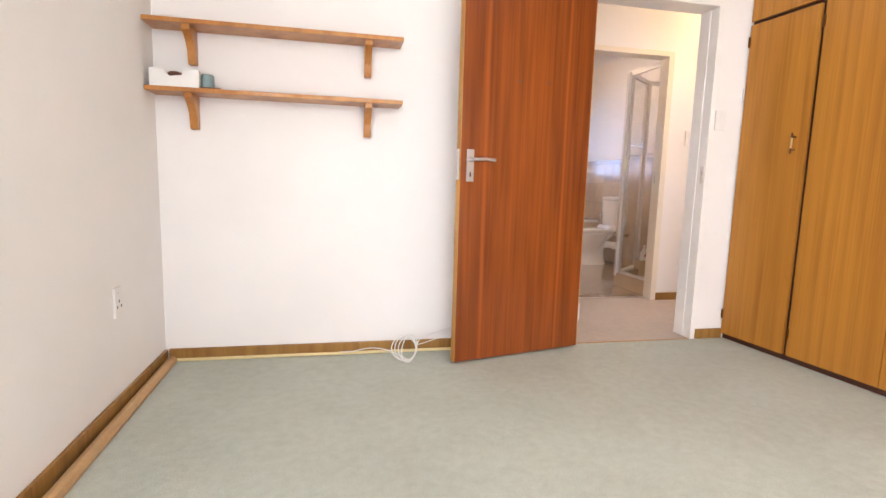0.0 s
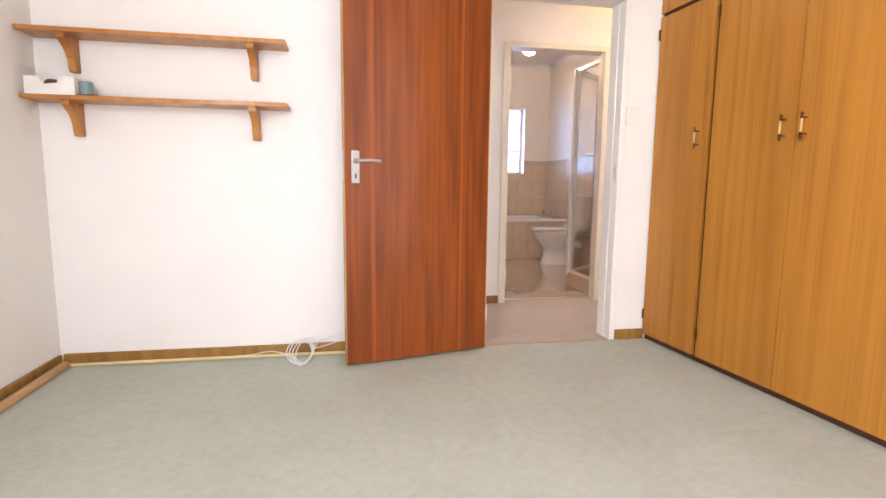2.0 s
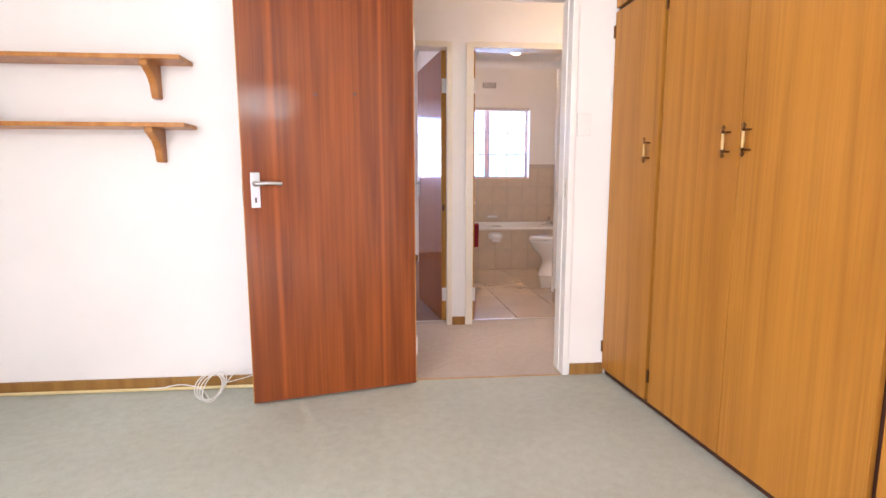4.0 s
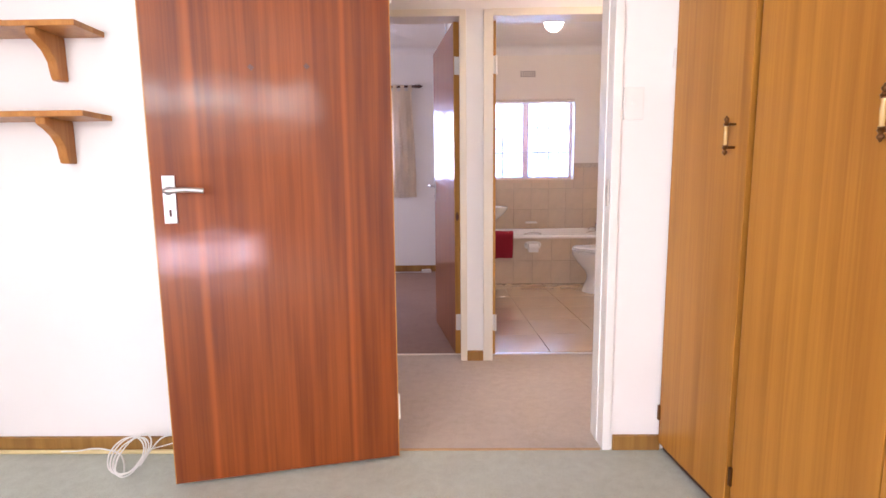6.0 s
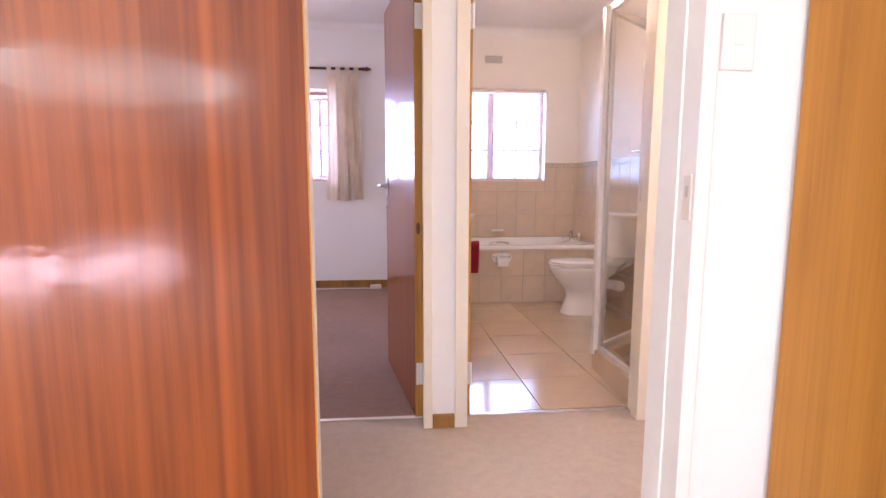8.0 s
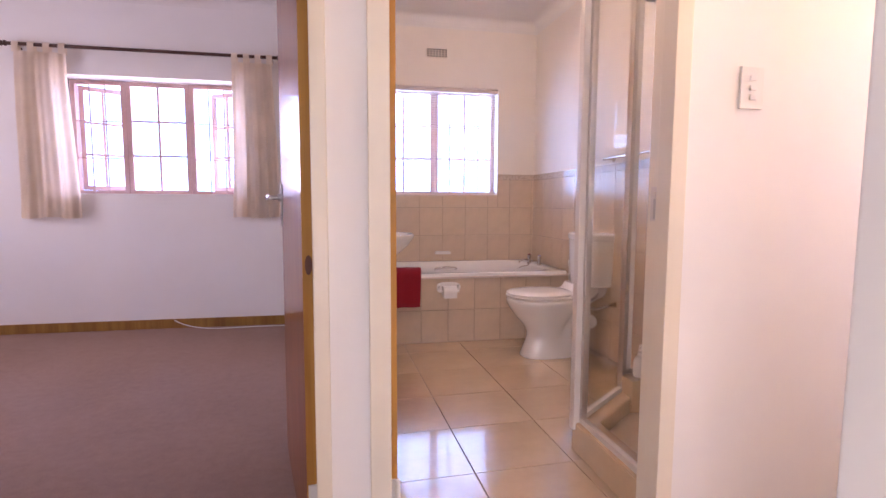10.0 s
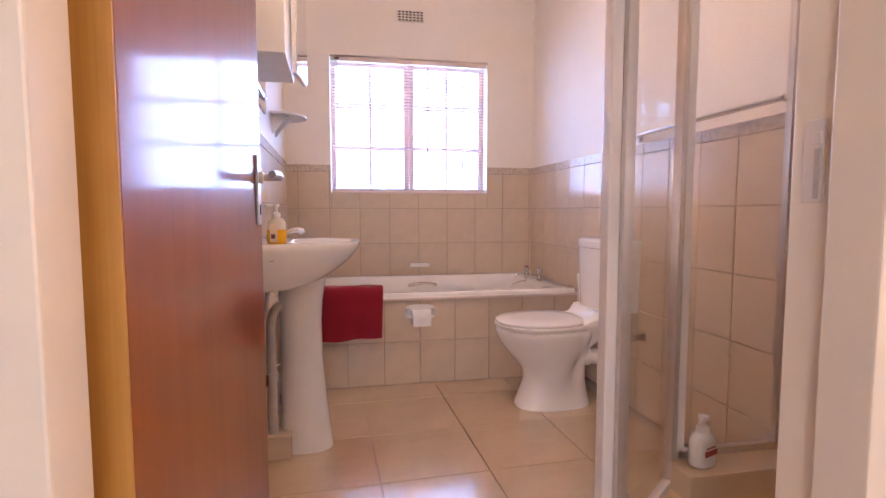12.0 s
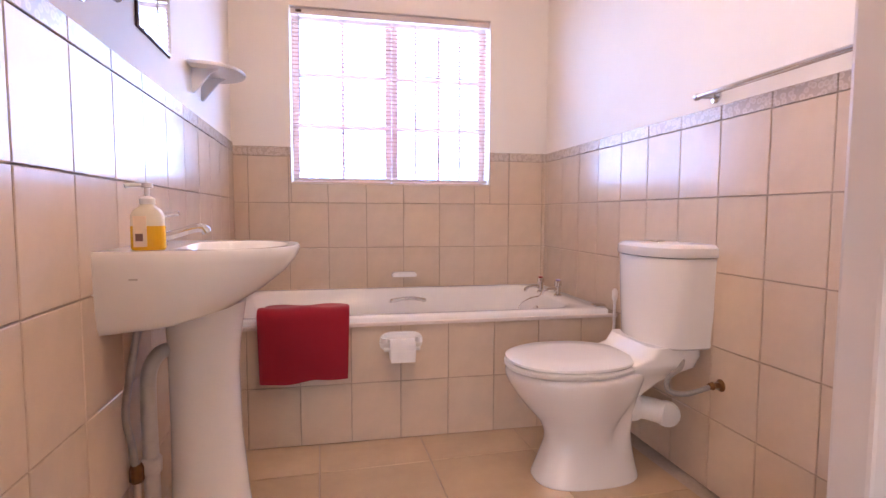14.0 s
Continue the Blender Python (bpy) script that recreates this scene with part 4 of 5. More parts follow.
for x, y in ((0.725, 0.085), (0.765, -0.045)):
    tap = part("tap", lathe([(0.020, 0.521), (0.020, 0.528), (0.013, 0.532), (0.013, 0.570), (0.019, 0.574), (0.019, 0.598), (0.012, 0.602)], 16, pose(x, y, 0)), CHROME, tub, "chrome pillar tap", soft=True)
    part("spout", tube([(x, y, 0.553), (x - 0.05, y - 0.004, 0.556), (x - 0.082, y - 0.006, 0.545), (x - 0.088, y - 0.006, 0.530)], 0.0085, 10), CHROME, tap, soft=True)
    part("cap", lathe([(0.012, 0.602), (0.012, 0.606), (0.0, 0.607)], 14, pose(x, y, 0)), REDINK if y > 0 else VIOLET, tap)
part("overflow", lathe([(0.028, 0), (0.026, 0.006), (0.0, 0.008)], 18, pose(0.665, 0.0, 0.44, 0, -75, 0)), CHROME, tub)
part("plug_chain", tube([(0.70, 0.02, 0.523), (0.66, -0.05, 0.524), (0.60, -0.09, 0.523), (0.55, -0.10, 0.50), (0.53, -0.10, 0.46)], 0.003, 6), CHROME, tub)
lid = thing("chrome_tray", pose(4.545, 7.075, 0.5125), "small chrome soap tray on the bath rim", "soap tray")
part("dish", boxed(-0.028, 0.028, -0.018, 0.018, 0, 0.012, bevel=0.004), CHROME, lid)

panel = structure("wall_bath_panel", boxed(2.87, 4.610, 7.034, 7.046, 0, 0.481), GROUT, "tiled front panel of the bath", "wall")
structure("trim_bath_panel", boxed(2.890, 4.606, 7.012, 7.032, 0.476, 0.490, bevel=0.003), BLINDRAIL, "pale edging strip along the bath panel", "trim")

# towel over the bath rim
tw = bmesh.new()
prof = smooth_path([(0, 7.20, 0.530), (0, 7.10, 0.540), (0, 7.030, 0.552), (0, 6.998, 0.545), (0, 6.986, 0.515), (0, 6.985, 0.45), (0, 6.982, 0.36), (0, 6.984, 0.275)], 5)
loops = []
for i in range(33):
    u = i / 32
    edge = min(u, 1 - u) * 32
    t0 = 0.006 if edge < 1 else 0.010
    outer, inner = [], []
    for j, p in enumerate(prof):
        d = (prof[min(j + 1, len(prof) - 1)] - prof[max(j - 1, 0)]).normalized()
        n = Vector((0, d.z, -d.y))
        hang = max(0.0, min(1.0, (0.54 - p.z) / 0.27))
        x = 3.098 + 0.345 * u + hang * 0.016 * (0.5 - u)
        w = Vector((0, -0.004 * hang * (math.sin(u * 7 + p.z * 9) + 0.6 * math.sin(u * 17 + 1)), 0.003 * math.sin(u * 11 + p.y * 20) + (0.006 * u - 0.005 * math.sin(u * 6)) * hang))
        c = Vector((x, p.y, p.z)) + w
        outer.append(c + n * t0)
        inner.append(c - n * t0)
    loops.append(outer + inner[::-1])
loft(tw, loops)
tagged(part("towel", tw, TOWEL, soft=True), "folded crimson towel hanging over the bath rim", "towel")

holder = thing("toilet_roll_holder", pose(3.648, 7.024, 0.40), "white ceramic toilet roll holder with roll on the bath panel", "roll holder")
part("back_plate", prism([(x, z + 0.010) for x, z, _ in oval(0, 0, 0, 0.088, 0.042, 28, 3.2)], "y", -0.014, 0.0, bevel=0.005), CERAMIC, holder, soft=True)
for s in (-1, 1):
    part("ear", loft(bmesh.new(), [oval(s * 0.070, -0.012, 0.012, 0.015, 0.004), oval(s * 0.070, -0.03, 0.014, 0.015, 0.020), oval(s * 0.070, -0.035, 0.034, 0.012, 0.018)]), CERAMIC, holder, soft=True)
part("roll", lathe([(0.018, -0.05), (0.040, -0.05), (0.041, -0.046), (0.041, 0.046), (0.040, 0.05), (0.018, 0.05)], 24, pose(0, -0.046, -0.012, 0, 90, 0)), PAPER, holder, "white paper roll", soft=False)
part("spindle", tube([(-0.072, -0.046, -0.012), (0.072, -0.046, -0.012)], 0.008, 8, smooth=False), WHITEPLASTIC, holder)
part("sheet", boxed(-0.048, 0.048, -0.089, -0.0875, -0.055, -0.012), PAPER, holder)

dish = thing("soap_dish", pose(3.755, 7.838, 0.588), "white ceramic soap dish on the wall tiles", "soap dish")
part("bowl", prism([(-0.065, 0.012), (-0.072, -0.014), (0.072, -0.014), (0.065, 0.012)], "y", -0.055, 0.0, bevel=0.006), CERAMIC, dish)

# toilet, facing the room from the east wall
wc = thing("toilet", pose(4.630, 6.628, 0), "white close-coupled ceramic toilet with closed seat lid", "toilet")
pan = [oval(-0.368, 0, 0.0, 0.190, 0.115, 40, 2.6), oval(-0.368, 0, 0.010, 0.190, 0.114, 40, 2.6), oval(-0.364, 0, 0.07, 0.174, 0.100, 40, 2.4), oval(-0.358, 0, 0.14, 0.158, 0.092, 40, 2.3),
       oval(-0.366, 0, 0.20, 0.168, 0.106, 40, 2.2), oval(-0.392, 0, 0.27, 0.202, 0.145, 40, 2.1), oval(-0.408, 0, 0.33, 0.230, 0.172, 40, 2.1), oval(-0.412, 0, 0.372, 0.246, 0.184, 40, 2.1), oval(-0.412, 0, 0.393, 0.244, 0.182, 40, 2.1), oval(-0.412, 0, 0.400, 0.225, 0.168, 40, 2.1)]
columns = [smooth_path([Vector(l[i]) for l in pan], 5) for i in range(40)]
rings = []
for row in zip(*columns):
    ring_pts = []
    for p in row:
        # a scooped flute in each flank of the foot
        d = math.exp(-((p.x + 0.272 - 0.28 * (p.z - 0.19)) / 0.032) ** 2 - ((p.z - 0.20) / 0.085) ** 2)
        ring_pts.append((p.x, p.y - math.copysign(min(0.030 * d, abs(p.y)), p.y), p.z))
    rings.append(ring_pts)
part("pan", loft(bmesh.new(), rings), CERAMIC, wc, soft=True)
part("shelf", loft(bmesh.new(), [rounded(-0.235, 0, 0.050, 0.060, 0.03, 0.285), rounded(-0.200, 0, 0.085, 0.085, 0.04, 0.345), rounded(-0.172, 0, 0.118, 0.120, 0.05, 0.385), rounded(-0.158, 0, 0.140, 0.142, 0.05, 0.408), rounded(-0.155, 0, 0.142, 0.145, 0.05, 0.425), rounded(-0.118, 0, 0.112, 0.145, 0.04, 0.446), rounded(-0.108, 0, 0.098, 0.145, 0.04, 0.482)]), CERAMIC, wc, soft=True)
part("seat", loft(bmesh.new(), [oval(-0.430, 0, 0.402, 0.228, 0.182, 36, 2.2), oval(-0.430, 0, 0.406, 0.232, 0.186, 36, 2.2), oval(-0.430, 0, 0.416, 0.232, 0.186, 36, 2.2), oval(-0.430, 0, 0.420, 0.226, 0.181, 36, 2.2)]), WHITEPLASTIC, wc, "white plastic seat", soft=True)
part("lid", loft(bmesh.new(), [oval(-0.432, 0, 0.422, 0.222, 0.178, 36, 2.2), oval(-0.432, 0, 0.426, 0.227, 0.182, 36, 2.2), oval(-0.432, 0, 0.434, 0.226, 0.181, 36, 2.2), oval(-0.432, 0, 0.442, 0.205, 0.163, 36, 2.2), oval(-0.432, 0, 0.446, 0.12, 0.095, 36, 2.2)]), CERAMIC, wc, "closed white lid", soft=True)
for s in (-1, 1):
    part("seat_hinge", lathe([(0.018, -0.03), (0.021, -0.02), (0.021, 0.02), (0.018, 0.03)], 14, pose(-0.205, s * 0.075, 0.432, 90, 0, 0)), WHITEPLASTIC, wc, soft=True)


def cistern_loop(z, grow=0.0, inset=0.0):
    pts = [(-0.006, -0.182 - grow, z)]
    for k in range(17):
        a = -math.pi / 2 + math.pi * k / 16
        pts.append((-0.090 - (0.112 + grow - inset) * math.cos(a) ** 0.8, (0.182 + grow - inset * 0.5) * math.sin(a), z))
    pts.append((-0.006, 0.182 + grow, z))
    return pts


part("cistern", loft(bmesh.new(), [cistern_loop(0.474, -0.024), cistern_loop(0.482, -0.014), cistern_loop(0.64, -0.006), cistern_loop(0.782, 0.0)]), CERAMIC, wc, soft=True)
cl = part("cistern_lid", loft(bmesh.new(), [cistern_loop(0.785, 0.004), cistern_loop(0.790, 0.008), cistern_loop(0.816, 0.006), cistern_loop(0.826, -0.008), cistern_loop(0.829, -0.030)]), CERAMIC, wc, soft=True)
part("flush_button", lathe([(0.026, 0.829), (0.026, 0.834), (0.022, 0.837), (0.0, 0.837)], 20, pose(-0.10, 0.0, 0)), CHROME, cl, "chrome flush button", soft=True)
con = part("pan_connector", tube([(-0.235, -0.015, 0.245), (-0.185, -0.035, 0.245), (-0.150, -0.062, 0.243), (-0.118, -0.090, 0.238)], 0.040, 16), WHITEPLASTIC, wc, "white plastic waste elbow", soft=True)
part("collar", lathe([(0.041, -0.016), (0.050, -0.012), (0.052, 0.004), (0.046, 0.010), (0.038, 0.014)], 20, pose(-0.205, -0.028, 0.245, 90, 0, -68)), WHITEPLASTIC, con, soft=True)
part("end_cap", lathe([(0.041, -0.012), (0.045, -0.006), (0.045, 0.010), (0.036, 0.014), (0.0, 0.015)], 20, pose(-0.112, -0.096, 0.237, 90, 0, -45)), WHITEPLASTIC, con, soft=True)
part("supply_hose", tube([(-0.085, -0.135, 0.474), (-0.085, -0.135, 0.446), (-0.105, -0.150, 0.415), (-0.160, -0.165, 0.388), (-0.166, -0.178, 0.352), (-0.12, -0.195, 0.342), (-0.062, -0.215, 0.362), (-0.038, -0.220, 0.372)], 0.0085, 10), BRAID, wc, "braided steel hose", soft=True)
valve = part("stop_valve", lathe([(0.022, 0), (0.020, 0.006), (0.011, 0.010), (0.011, 0.030), (0.014, 0.034), (0.010, 0.046)], 14, pose(-0.004, -0.220, 0.372, 0, -90, 0)), BRASS, wc, "small dull metal stop valve", soft=True)
part("inlet_nut", lathe([(0.014, 0.455), (0.016, 0.459), (0.016, 0.476)], 12, pose(-0.085, -0.135, 0)), WHITEPLASTIC, wc)
brush = thing("toilet_brush", pose(4.565, 6.97, 0), "white toilet brush standing behind the toilet", "toilet brush")
part("pot", lathe([(0.0, 0), (0.045, 0), (0.040, 0.12), (0.030, 0.125)], 18), WHITEPLASTIC, brush, soft=True)
part("brush_handle", lathe([(0.008, 0.12), (0.006, 0.2), (0.006, 0.55), (0.012, 0.57), (0.012, 0.60), (0.004, 0.61)], 12), WHITEPLASTIC, brush, soft=True)

# basin on its pedestal at the west wall; local x out from the wall
BAS = pose(2.900, 6.385, 0, 0, 0, SLANT)
basin = thing("washbasin", BAS, "white ceramic pedestal washbasin with chrome mixer tap", "washbasin")


def basin_loop(z, reach, half, back=0.004, n=26):
    pts = [(back, -half, z)]
    for k in range(n + 1):
        a = -math.pi / 2 + math.pi * k / n
        c, s = math.cos(a), math.sin(a)
        pts.append((back + 0.10 + (reach - 0.10 - back) * c ** 0.75 if c > 1e-6 else back + 0.10, half * math.copysign(abs(s) ** 0.8, s), z))
    pts.append((back, half, z))
    return pts


def inner_loop(z, cx, rx, ry, n=28):
    outer = basin_loop(z, 0.3, 0.2)
    return [(cx + rx * math.cos(math.atan2(p[1] / 0.2, (p[0] - 0.16) / 0.15)), ry * math.sin(math.atan2(p[1] / 0.2, (p[0] - 0.16) / 0.15)), z) for p in outer]


def leaning(loop, k):
    """A loop that rises away from the wall by k."""
    return [(p[0], p[1], p[2] + k * max(0.0, p[0] - 0.03)) for p in loop]


bl = [leaning(basin_loop(0.664, 0.150, 0.190, 0.016), 0.12), leaning(basin_loop(0.667, 0.195, 0.206, 0.008), 0.11), leaning(basin_loop(0.684, 0.262, 0.216), 0.08), leaning(basin_loop(0.724, 0.325, 0.222), 0.06), leaning(basin_loop(0.775, 0.374, 0.226), 0.02), basin_loop(0.818, 0.402, 0.228), basin_loop(0.838, 0.410, 0.228), basin_loop(0.846, 0.406, 0.224), inner_loop(0.845, 0.238, 0.142, 0.184), inner_loop(0.835, 0.238, 0.134, 0.176), inner_loop(0.78, 0.233, 0.112, 0.155), inner_loop(0.73, 0.215, 0.06, 0.08)]
part("bowl", loft(bmesh.new(), bl), CERAMIC, basin, soft=True)
ped = [oval(0.180, 0, 0.0, 0.110, 0.096, 28, 2.8), oval(0.180, 0, 0.015, 0.108, 0.094, 28, 2.8), oval(0.175, 0, 0.18, 0.093, 0.082, 28, 2.6), oval(0.169, 0, 0.36, 0.084, 0.080, 28, 2.4), oval(0.167, 0, 0.52, 0.083, 0.086, 28, 2.3), oval(0.169, 0, 0.60, 0.086, 0.096, 28, 2.2), oval(0.176, 0, 0.70, 0.094, 0.112, 28, 2.2)]
part("pedestal", loft(bmesh.new(), ped), CERAMIC, basin, "tapered ceramic pedestal", soft=True)
part("maker_mark", boxed(0.075, 0.092, -0.2275, -0.2235, 0.785, 0.789), GREYPIPE, basin)
tap = part("mixer_tap", lathe([(0.024, 0.844), (0.024, 0.850), (0.017, 0.856), (0.017, 0.885), (0.020, 0.890), (0.020, 0.912), (0.012, 0.918)], 16, pose(0.062, 0.01, 0)), CHROME, basin, "chrome mixer tap", soft=True)
part("spout", tube([(0.062, 0.01, 0.862), (0.105, 0.008, 0.874), (0.150, 0.006, 0.888), (0.172, 0.005, 0.888), (0.180, 0.005, 0.876)], 0.0115, 10), CHROME, tap, soft=True)
part("lever", tube([(0.062, 0.01, 0.916), (0.09, 0.008, 0.922), (0.115, 0.006, 0.926)], 0.006, 8), CHROME, tap, soft=True)

def soap_pump(name, m, body_mat, liquid_mat, h, r, label, writing=False):
    b = thing(name, m, label, "soap bottle", "")
    lower = part("liquid" if liquid_mat is not body_mat else "body", loft(bmesh.new(), [oval(0, 0, 0, r * 0.92, r * 0.66, 24, 2.6), oval(0, 0, 0.004, r, r * 0.72, 24, 2.6), oval(0, 0, h * 0.36, r, r * 0.72, 24, 2.6)]), liquid_mat, b, soft=False)
    part("shoulder", loft(bmesh.new(), [oval(0, 0, h * 0.36, r, r * 0.72, 24, 2.6), oval(0, 0, h * 0.52, r * 0.97, r * 0.70, 24, 2.6), oval(0, 0, h * 0.60, r * 0.80, r * 0.6, 24, 2.3), oval(0, 0, h * 0.66, r * 0.42, r * 0.42, 24, 2), oval(0, 0, h * 0.69, r * 0.40, r * 0.40, 24, 2)]), body_mat, b, soft=True)
    pump = part("pump", lathe([(r * 0.46, h * 0.68), (r * 0.46, h * 0.76), (r * 0.30, h * 0.79), (r * 0.16, h * 0.80), (r * 0.16, h * 0.92), (r * 0.36, h * 0.93), (r * 0.36, h * 0.99), (r * 0.20, h)], 16), WHITEPLASTIC, b, "white pump", soft=True)
    part("nozzle", tube([(0, 0, h * 0.965), (-r * 0.7, -r * 0.3, h * 0.965), (-r * 1.15, -r * 0.5, h * 0.94)], r * 0.13, 8), WHITEPLASTIC, pump, soft=True)
    return b


bottle = soap_pump("soap_bottle", BAS @ pose(0.098, -0.170, 0.846, 0, 0, 12), CLEARBOTTLE, YELLOWSOAP, 0.146, 0.034, "clear pump bottle half full of amber liquid soap")
part("label", boxed(-0.026, -0.001, -0.0262, -0.0238, 0.008, 0.074, bevel=0.0004), LABEL, bottle, "cream paper label")
part("label_mark", boxed(-0.022, -0.008, -0.0268, -0.0260, 0.020, 0.036), CHOC, bottle)

box = thing("pipe_boxing", BAS @ pose(0, 0, 0), "small tiled boxing round the pipes behind the pedestal", "pipe boxing")
part("body", boxed(0.006, 0.130, -0.125, 0.25, 0, 0.088), GROUT, box)
part("tile", boxed(0.008, 0.128, -0.130, -0.125, 0.003, 0.088, bevel=0.001), WALLTILE, box)
part("top_tile", boxed(0.006, 0.132, -0.130, 0.25, 0.0885, 0.095, bevel=0.002), WALLTILE, box)
waste = thing("waste_pipe", BAS, "grey plastic basin waste pipe with trap", "pipe")
part("pipe", tube([(0.060, -0.085, 0.096), (0.060, -0.085, 0.30), (0.058, -0.085, 0.46), (0.062, -0.083, 0.550), (0.085, -0.060, 0.590), (0.118, -0.03, 0.575), (0.13, -0.02, 0.50)], 0.0175, 14), GREYPIPE, waste, soft=True)
part("coupling", lathe([(0.020, 0.20), (0.023, 0.205), (0.023, 0.235), (0.020, 0.24)], 16, pose(0.060, -0.085, 0.10)), GREYPIPE, waste)
part("supply_hose", tube([(0.062, -0.135, 0.68), (0.044, -0.140, 0.58), (0.026, -0.135, 0.47), (0.030, -0.115, 0.38), (0.034, -0.108, 0.32)], 0.0085, 10), BRAID, waste, "grey flexible hose", soft=True)
part("feed_pipe", tube([(0.034, -0.105, 0.096), (0.034, -0.105, 0.34)], 0.008, 10, smooth=False), STEEL, waste, "thin copper feed pipe")
part("stop_valve", lathe([(0.013, 0.29), (0.016, 0.295), (0.016, 0.325), (0.012, 0.335)], 12, pose(0.034, -0.105, 0)), BRASS, waste)
spray = soap_pump("cleaner_bottle", BAS @ pose(0.075, 0.16, 0.095, 0, 0, 20), WHITEPLASTIC, WHITEPLASTIC, 0.21, 0.032, "white cleaner bottle standing behind the pedestal")
part("label", boxed(-0.02, 0.02, -0.025, -0.0238, 0.03, 0.075), VIOLET, spray)

# fittings on the west wall; local x out from the wall, y along it
def wall_thing(name, y, z, label, category):
    return thing(name, west.matrix_world @ pose(0, y - 7.845, z), label, category)


cs = wall_thing("corner_shelf", 7.12, 1.458, "white rounded ceramic shelf on the wall", "shelf")
half = [(0.004, -0.15)] + [(0.05 + 0.130 * math.cos(a), 0.15 * math.sin(a)) for a in [-math.pi / 2 + k * math.pi / 14 for k in range(15)]] + [(0.004, 0.15)]
part("board", prism(half, "z", 0.0, 0.012, bevel=0.003), CERAMIC, cs)
for y in (-0.085, 0.06):
    part("bracket", prism([(0.004, 0.0), (0.100, 0.0), (0.070, -0.018), (0.012, -0.090), (0.004, -0.090)], "y", y, y + 0.014, bevel=0.002), CERAMIC, cs)
mir = wall_thing("mirror", 6.62, 1.415, "frameless wall mirror with a thin dark edge", "mirror")
part("glass", boxed(0.006, 0.011, -0.13, 0.15, 0.0, 0.60, bevel=0.002), MIRROR, mir)
part("backing", boxed(0.001, 0.006, -0.133, 0.153, -0.003, 0.603), DARKGAP, mir, "dark backing edge")
cab = wall_thing("medicine_cabinet", 6.20, 1.471, "white wall cabinet with mirrored door ajar", "cabinet")
part("body", boxed(0.010, 0.160, -0.20, 0.20, 0.0, 0.60, bevel=0.003), WHITEPLASTIC, cab)
cd = part("door", boxed(0.0, 0.015, -0.002, 0.198, -0.012, 0.612, bevel=0.002, m=pose(0.167, 0.0, 0, 0, 0, -8)), WHITEPLASTIC, cab)
part("door_mirror", boxed(0.0155, 0.018, 0.004, 0.192, -0.006, 0.606, m=pose(0.167, 0.0, 0, 0, 0, -8)), MIRROR, cd)


def towel_rail(name, m, length, label):
    r = thing(name, m, label, "towel rail", "chrome towel rails")
    part("bar", tube([(0.062, -length / 2, 0), (0.062, length / 2, 0)], 0.0085, 12, smooth=False), CHROME, r, soft=True)
    for s in (-1, 1):
        y = s * (length / 2 - 0.015)
        b = part("bracket", tube([(0.004, y, 0), (0.064, y, 0)], 0.008, 10, smooth=False), CHROME, r, soft=True)
        part("rose", lathe([(0.022, 0), (0.021, 0.006), (0.010, 0.010)], 16, pose(0.002, y, 0, 0, 90, 0)), CHROME, b, soft=True)
        part("end_cap", lathe([(0.008, -0.006), (0.012, -0.004), (0.012, 0.006), (0.007, 0.009)], 12, pose(0.062, s * length / 2, 0, -s * 90, 0, 0)), CHROME, b, soft=True)
    return r


towel_rail("towel_rail", west.matrix_world @ pose(0.008, 5.905 - 7.845, 1.364), 0.52, "chrome towel rail above the border tiles")
towel_rail("towel_rail", pose(east_x(6.07), 6.07, 1.312, 0, 0, 180 + LEAN_EAST), 0.86, "chrome towel rail above the border tiles")

vent = thing("air_vent", pose(3.705, 7.842, 2.305), "cream louvred air brick high on the wall", "air vent")
# dark sheet behind the bars, painting the shade in the vent's holes
part("backing", boxed(-0.094, 0.094, 0.018, 0.05, -0.039, 0.039), DARKGAP, vent)
vb = bmesh.new()
for k in range(8):
    x = -0.09 + k * 0.0257
    add_box(vb, x - 0.0042, x + 0.0042, -0.003, 0.006, -0.04, 0.04)
part("upright_bars", vb, BATHWALL, vent)
vb = bmesh.new()
for k in range(5):
    z = -0.036 + k * 0.018
    add_box(vb, -0.095, 0.095, -0.0025, 0.0055, z - 0.0030, z + 0.0030)
part("cross_bars", vb, BATHWALL, vent)

# venetian blind in the window reveal
blind = thing("venetian_blind", pose(0, 0, 0), "rose-brown venetian blind let down with open slats", "blind")
part("head_rail", boxed(3.158, 4.252, 7.862, 7.895, 1.985, 2.016, bevel=0.002), BLINDRAIL, blind)
part("bottom_rail", boxed(3.162, 4.248, 7.864, 7.892, 1.105, 1.119, bevel=0.003), BLINDRAIL, blind)
slat_me = None
for k in range(40):
    z = 1.138 + k * 0.0210
    if slat_me is None:
        bm = loft(bmesh.new(), [[(x, -0.0125, -0.0012), (x, -0.004, 0.0008), (x, 0.004, 0.0008), (x, 0.0125, -0.0012), (x, 0.0125, -0.0004), (x, 0.004, 0.0016), (x, -0.004, 0.0016), (x, -0.0125, -0.0004)] for x in (3.164, 4.246)])
        slat_me = mesh_of("slat", bm, SLAT)
    s = new("slat", slat_me)
    s.parent = blind
    s.matrix_basis = pose(0, 7.878, z, 4)
for x in (3.26, 3.71, 4.16):
    for y in (7.864, 7.892):
        part("ladder_cord", tube([(x, y, 1.11), (x, y, 1.99)], 0.0012, 5, smooth=False), BLINDRAIL, blind)
part("wand", tube([(3.20, 7.858, 1.99), (3.20, 7.856, 1.45)], 0.004, 8, smooth=False), BLINDRAIL, blind)
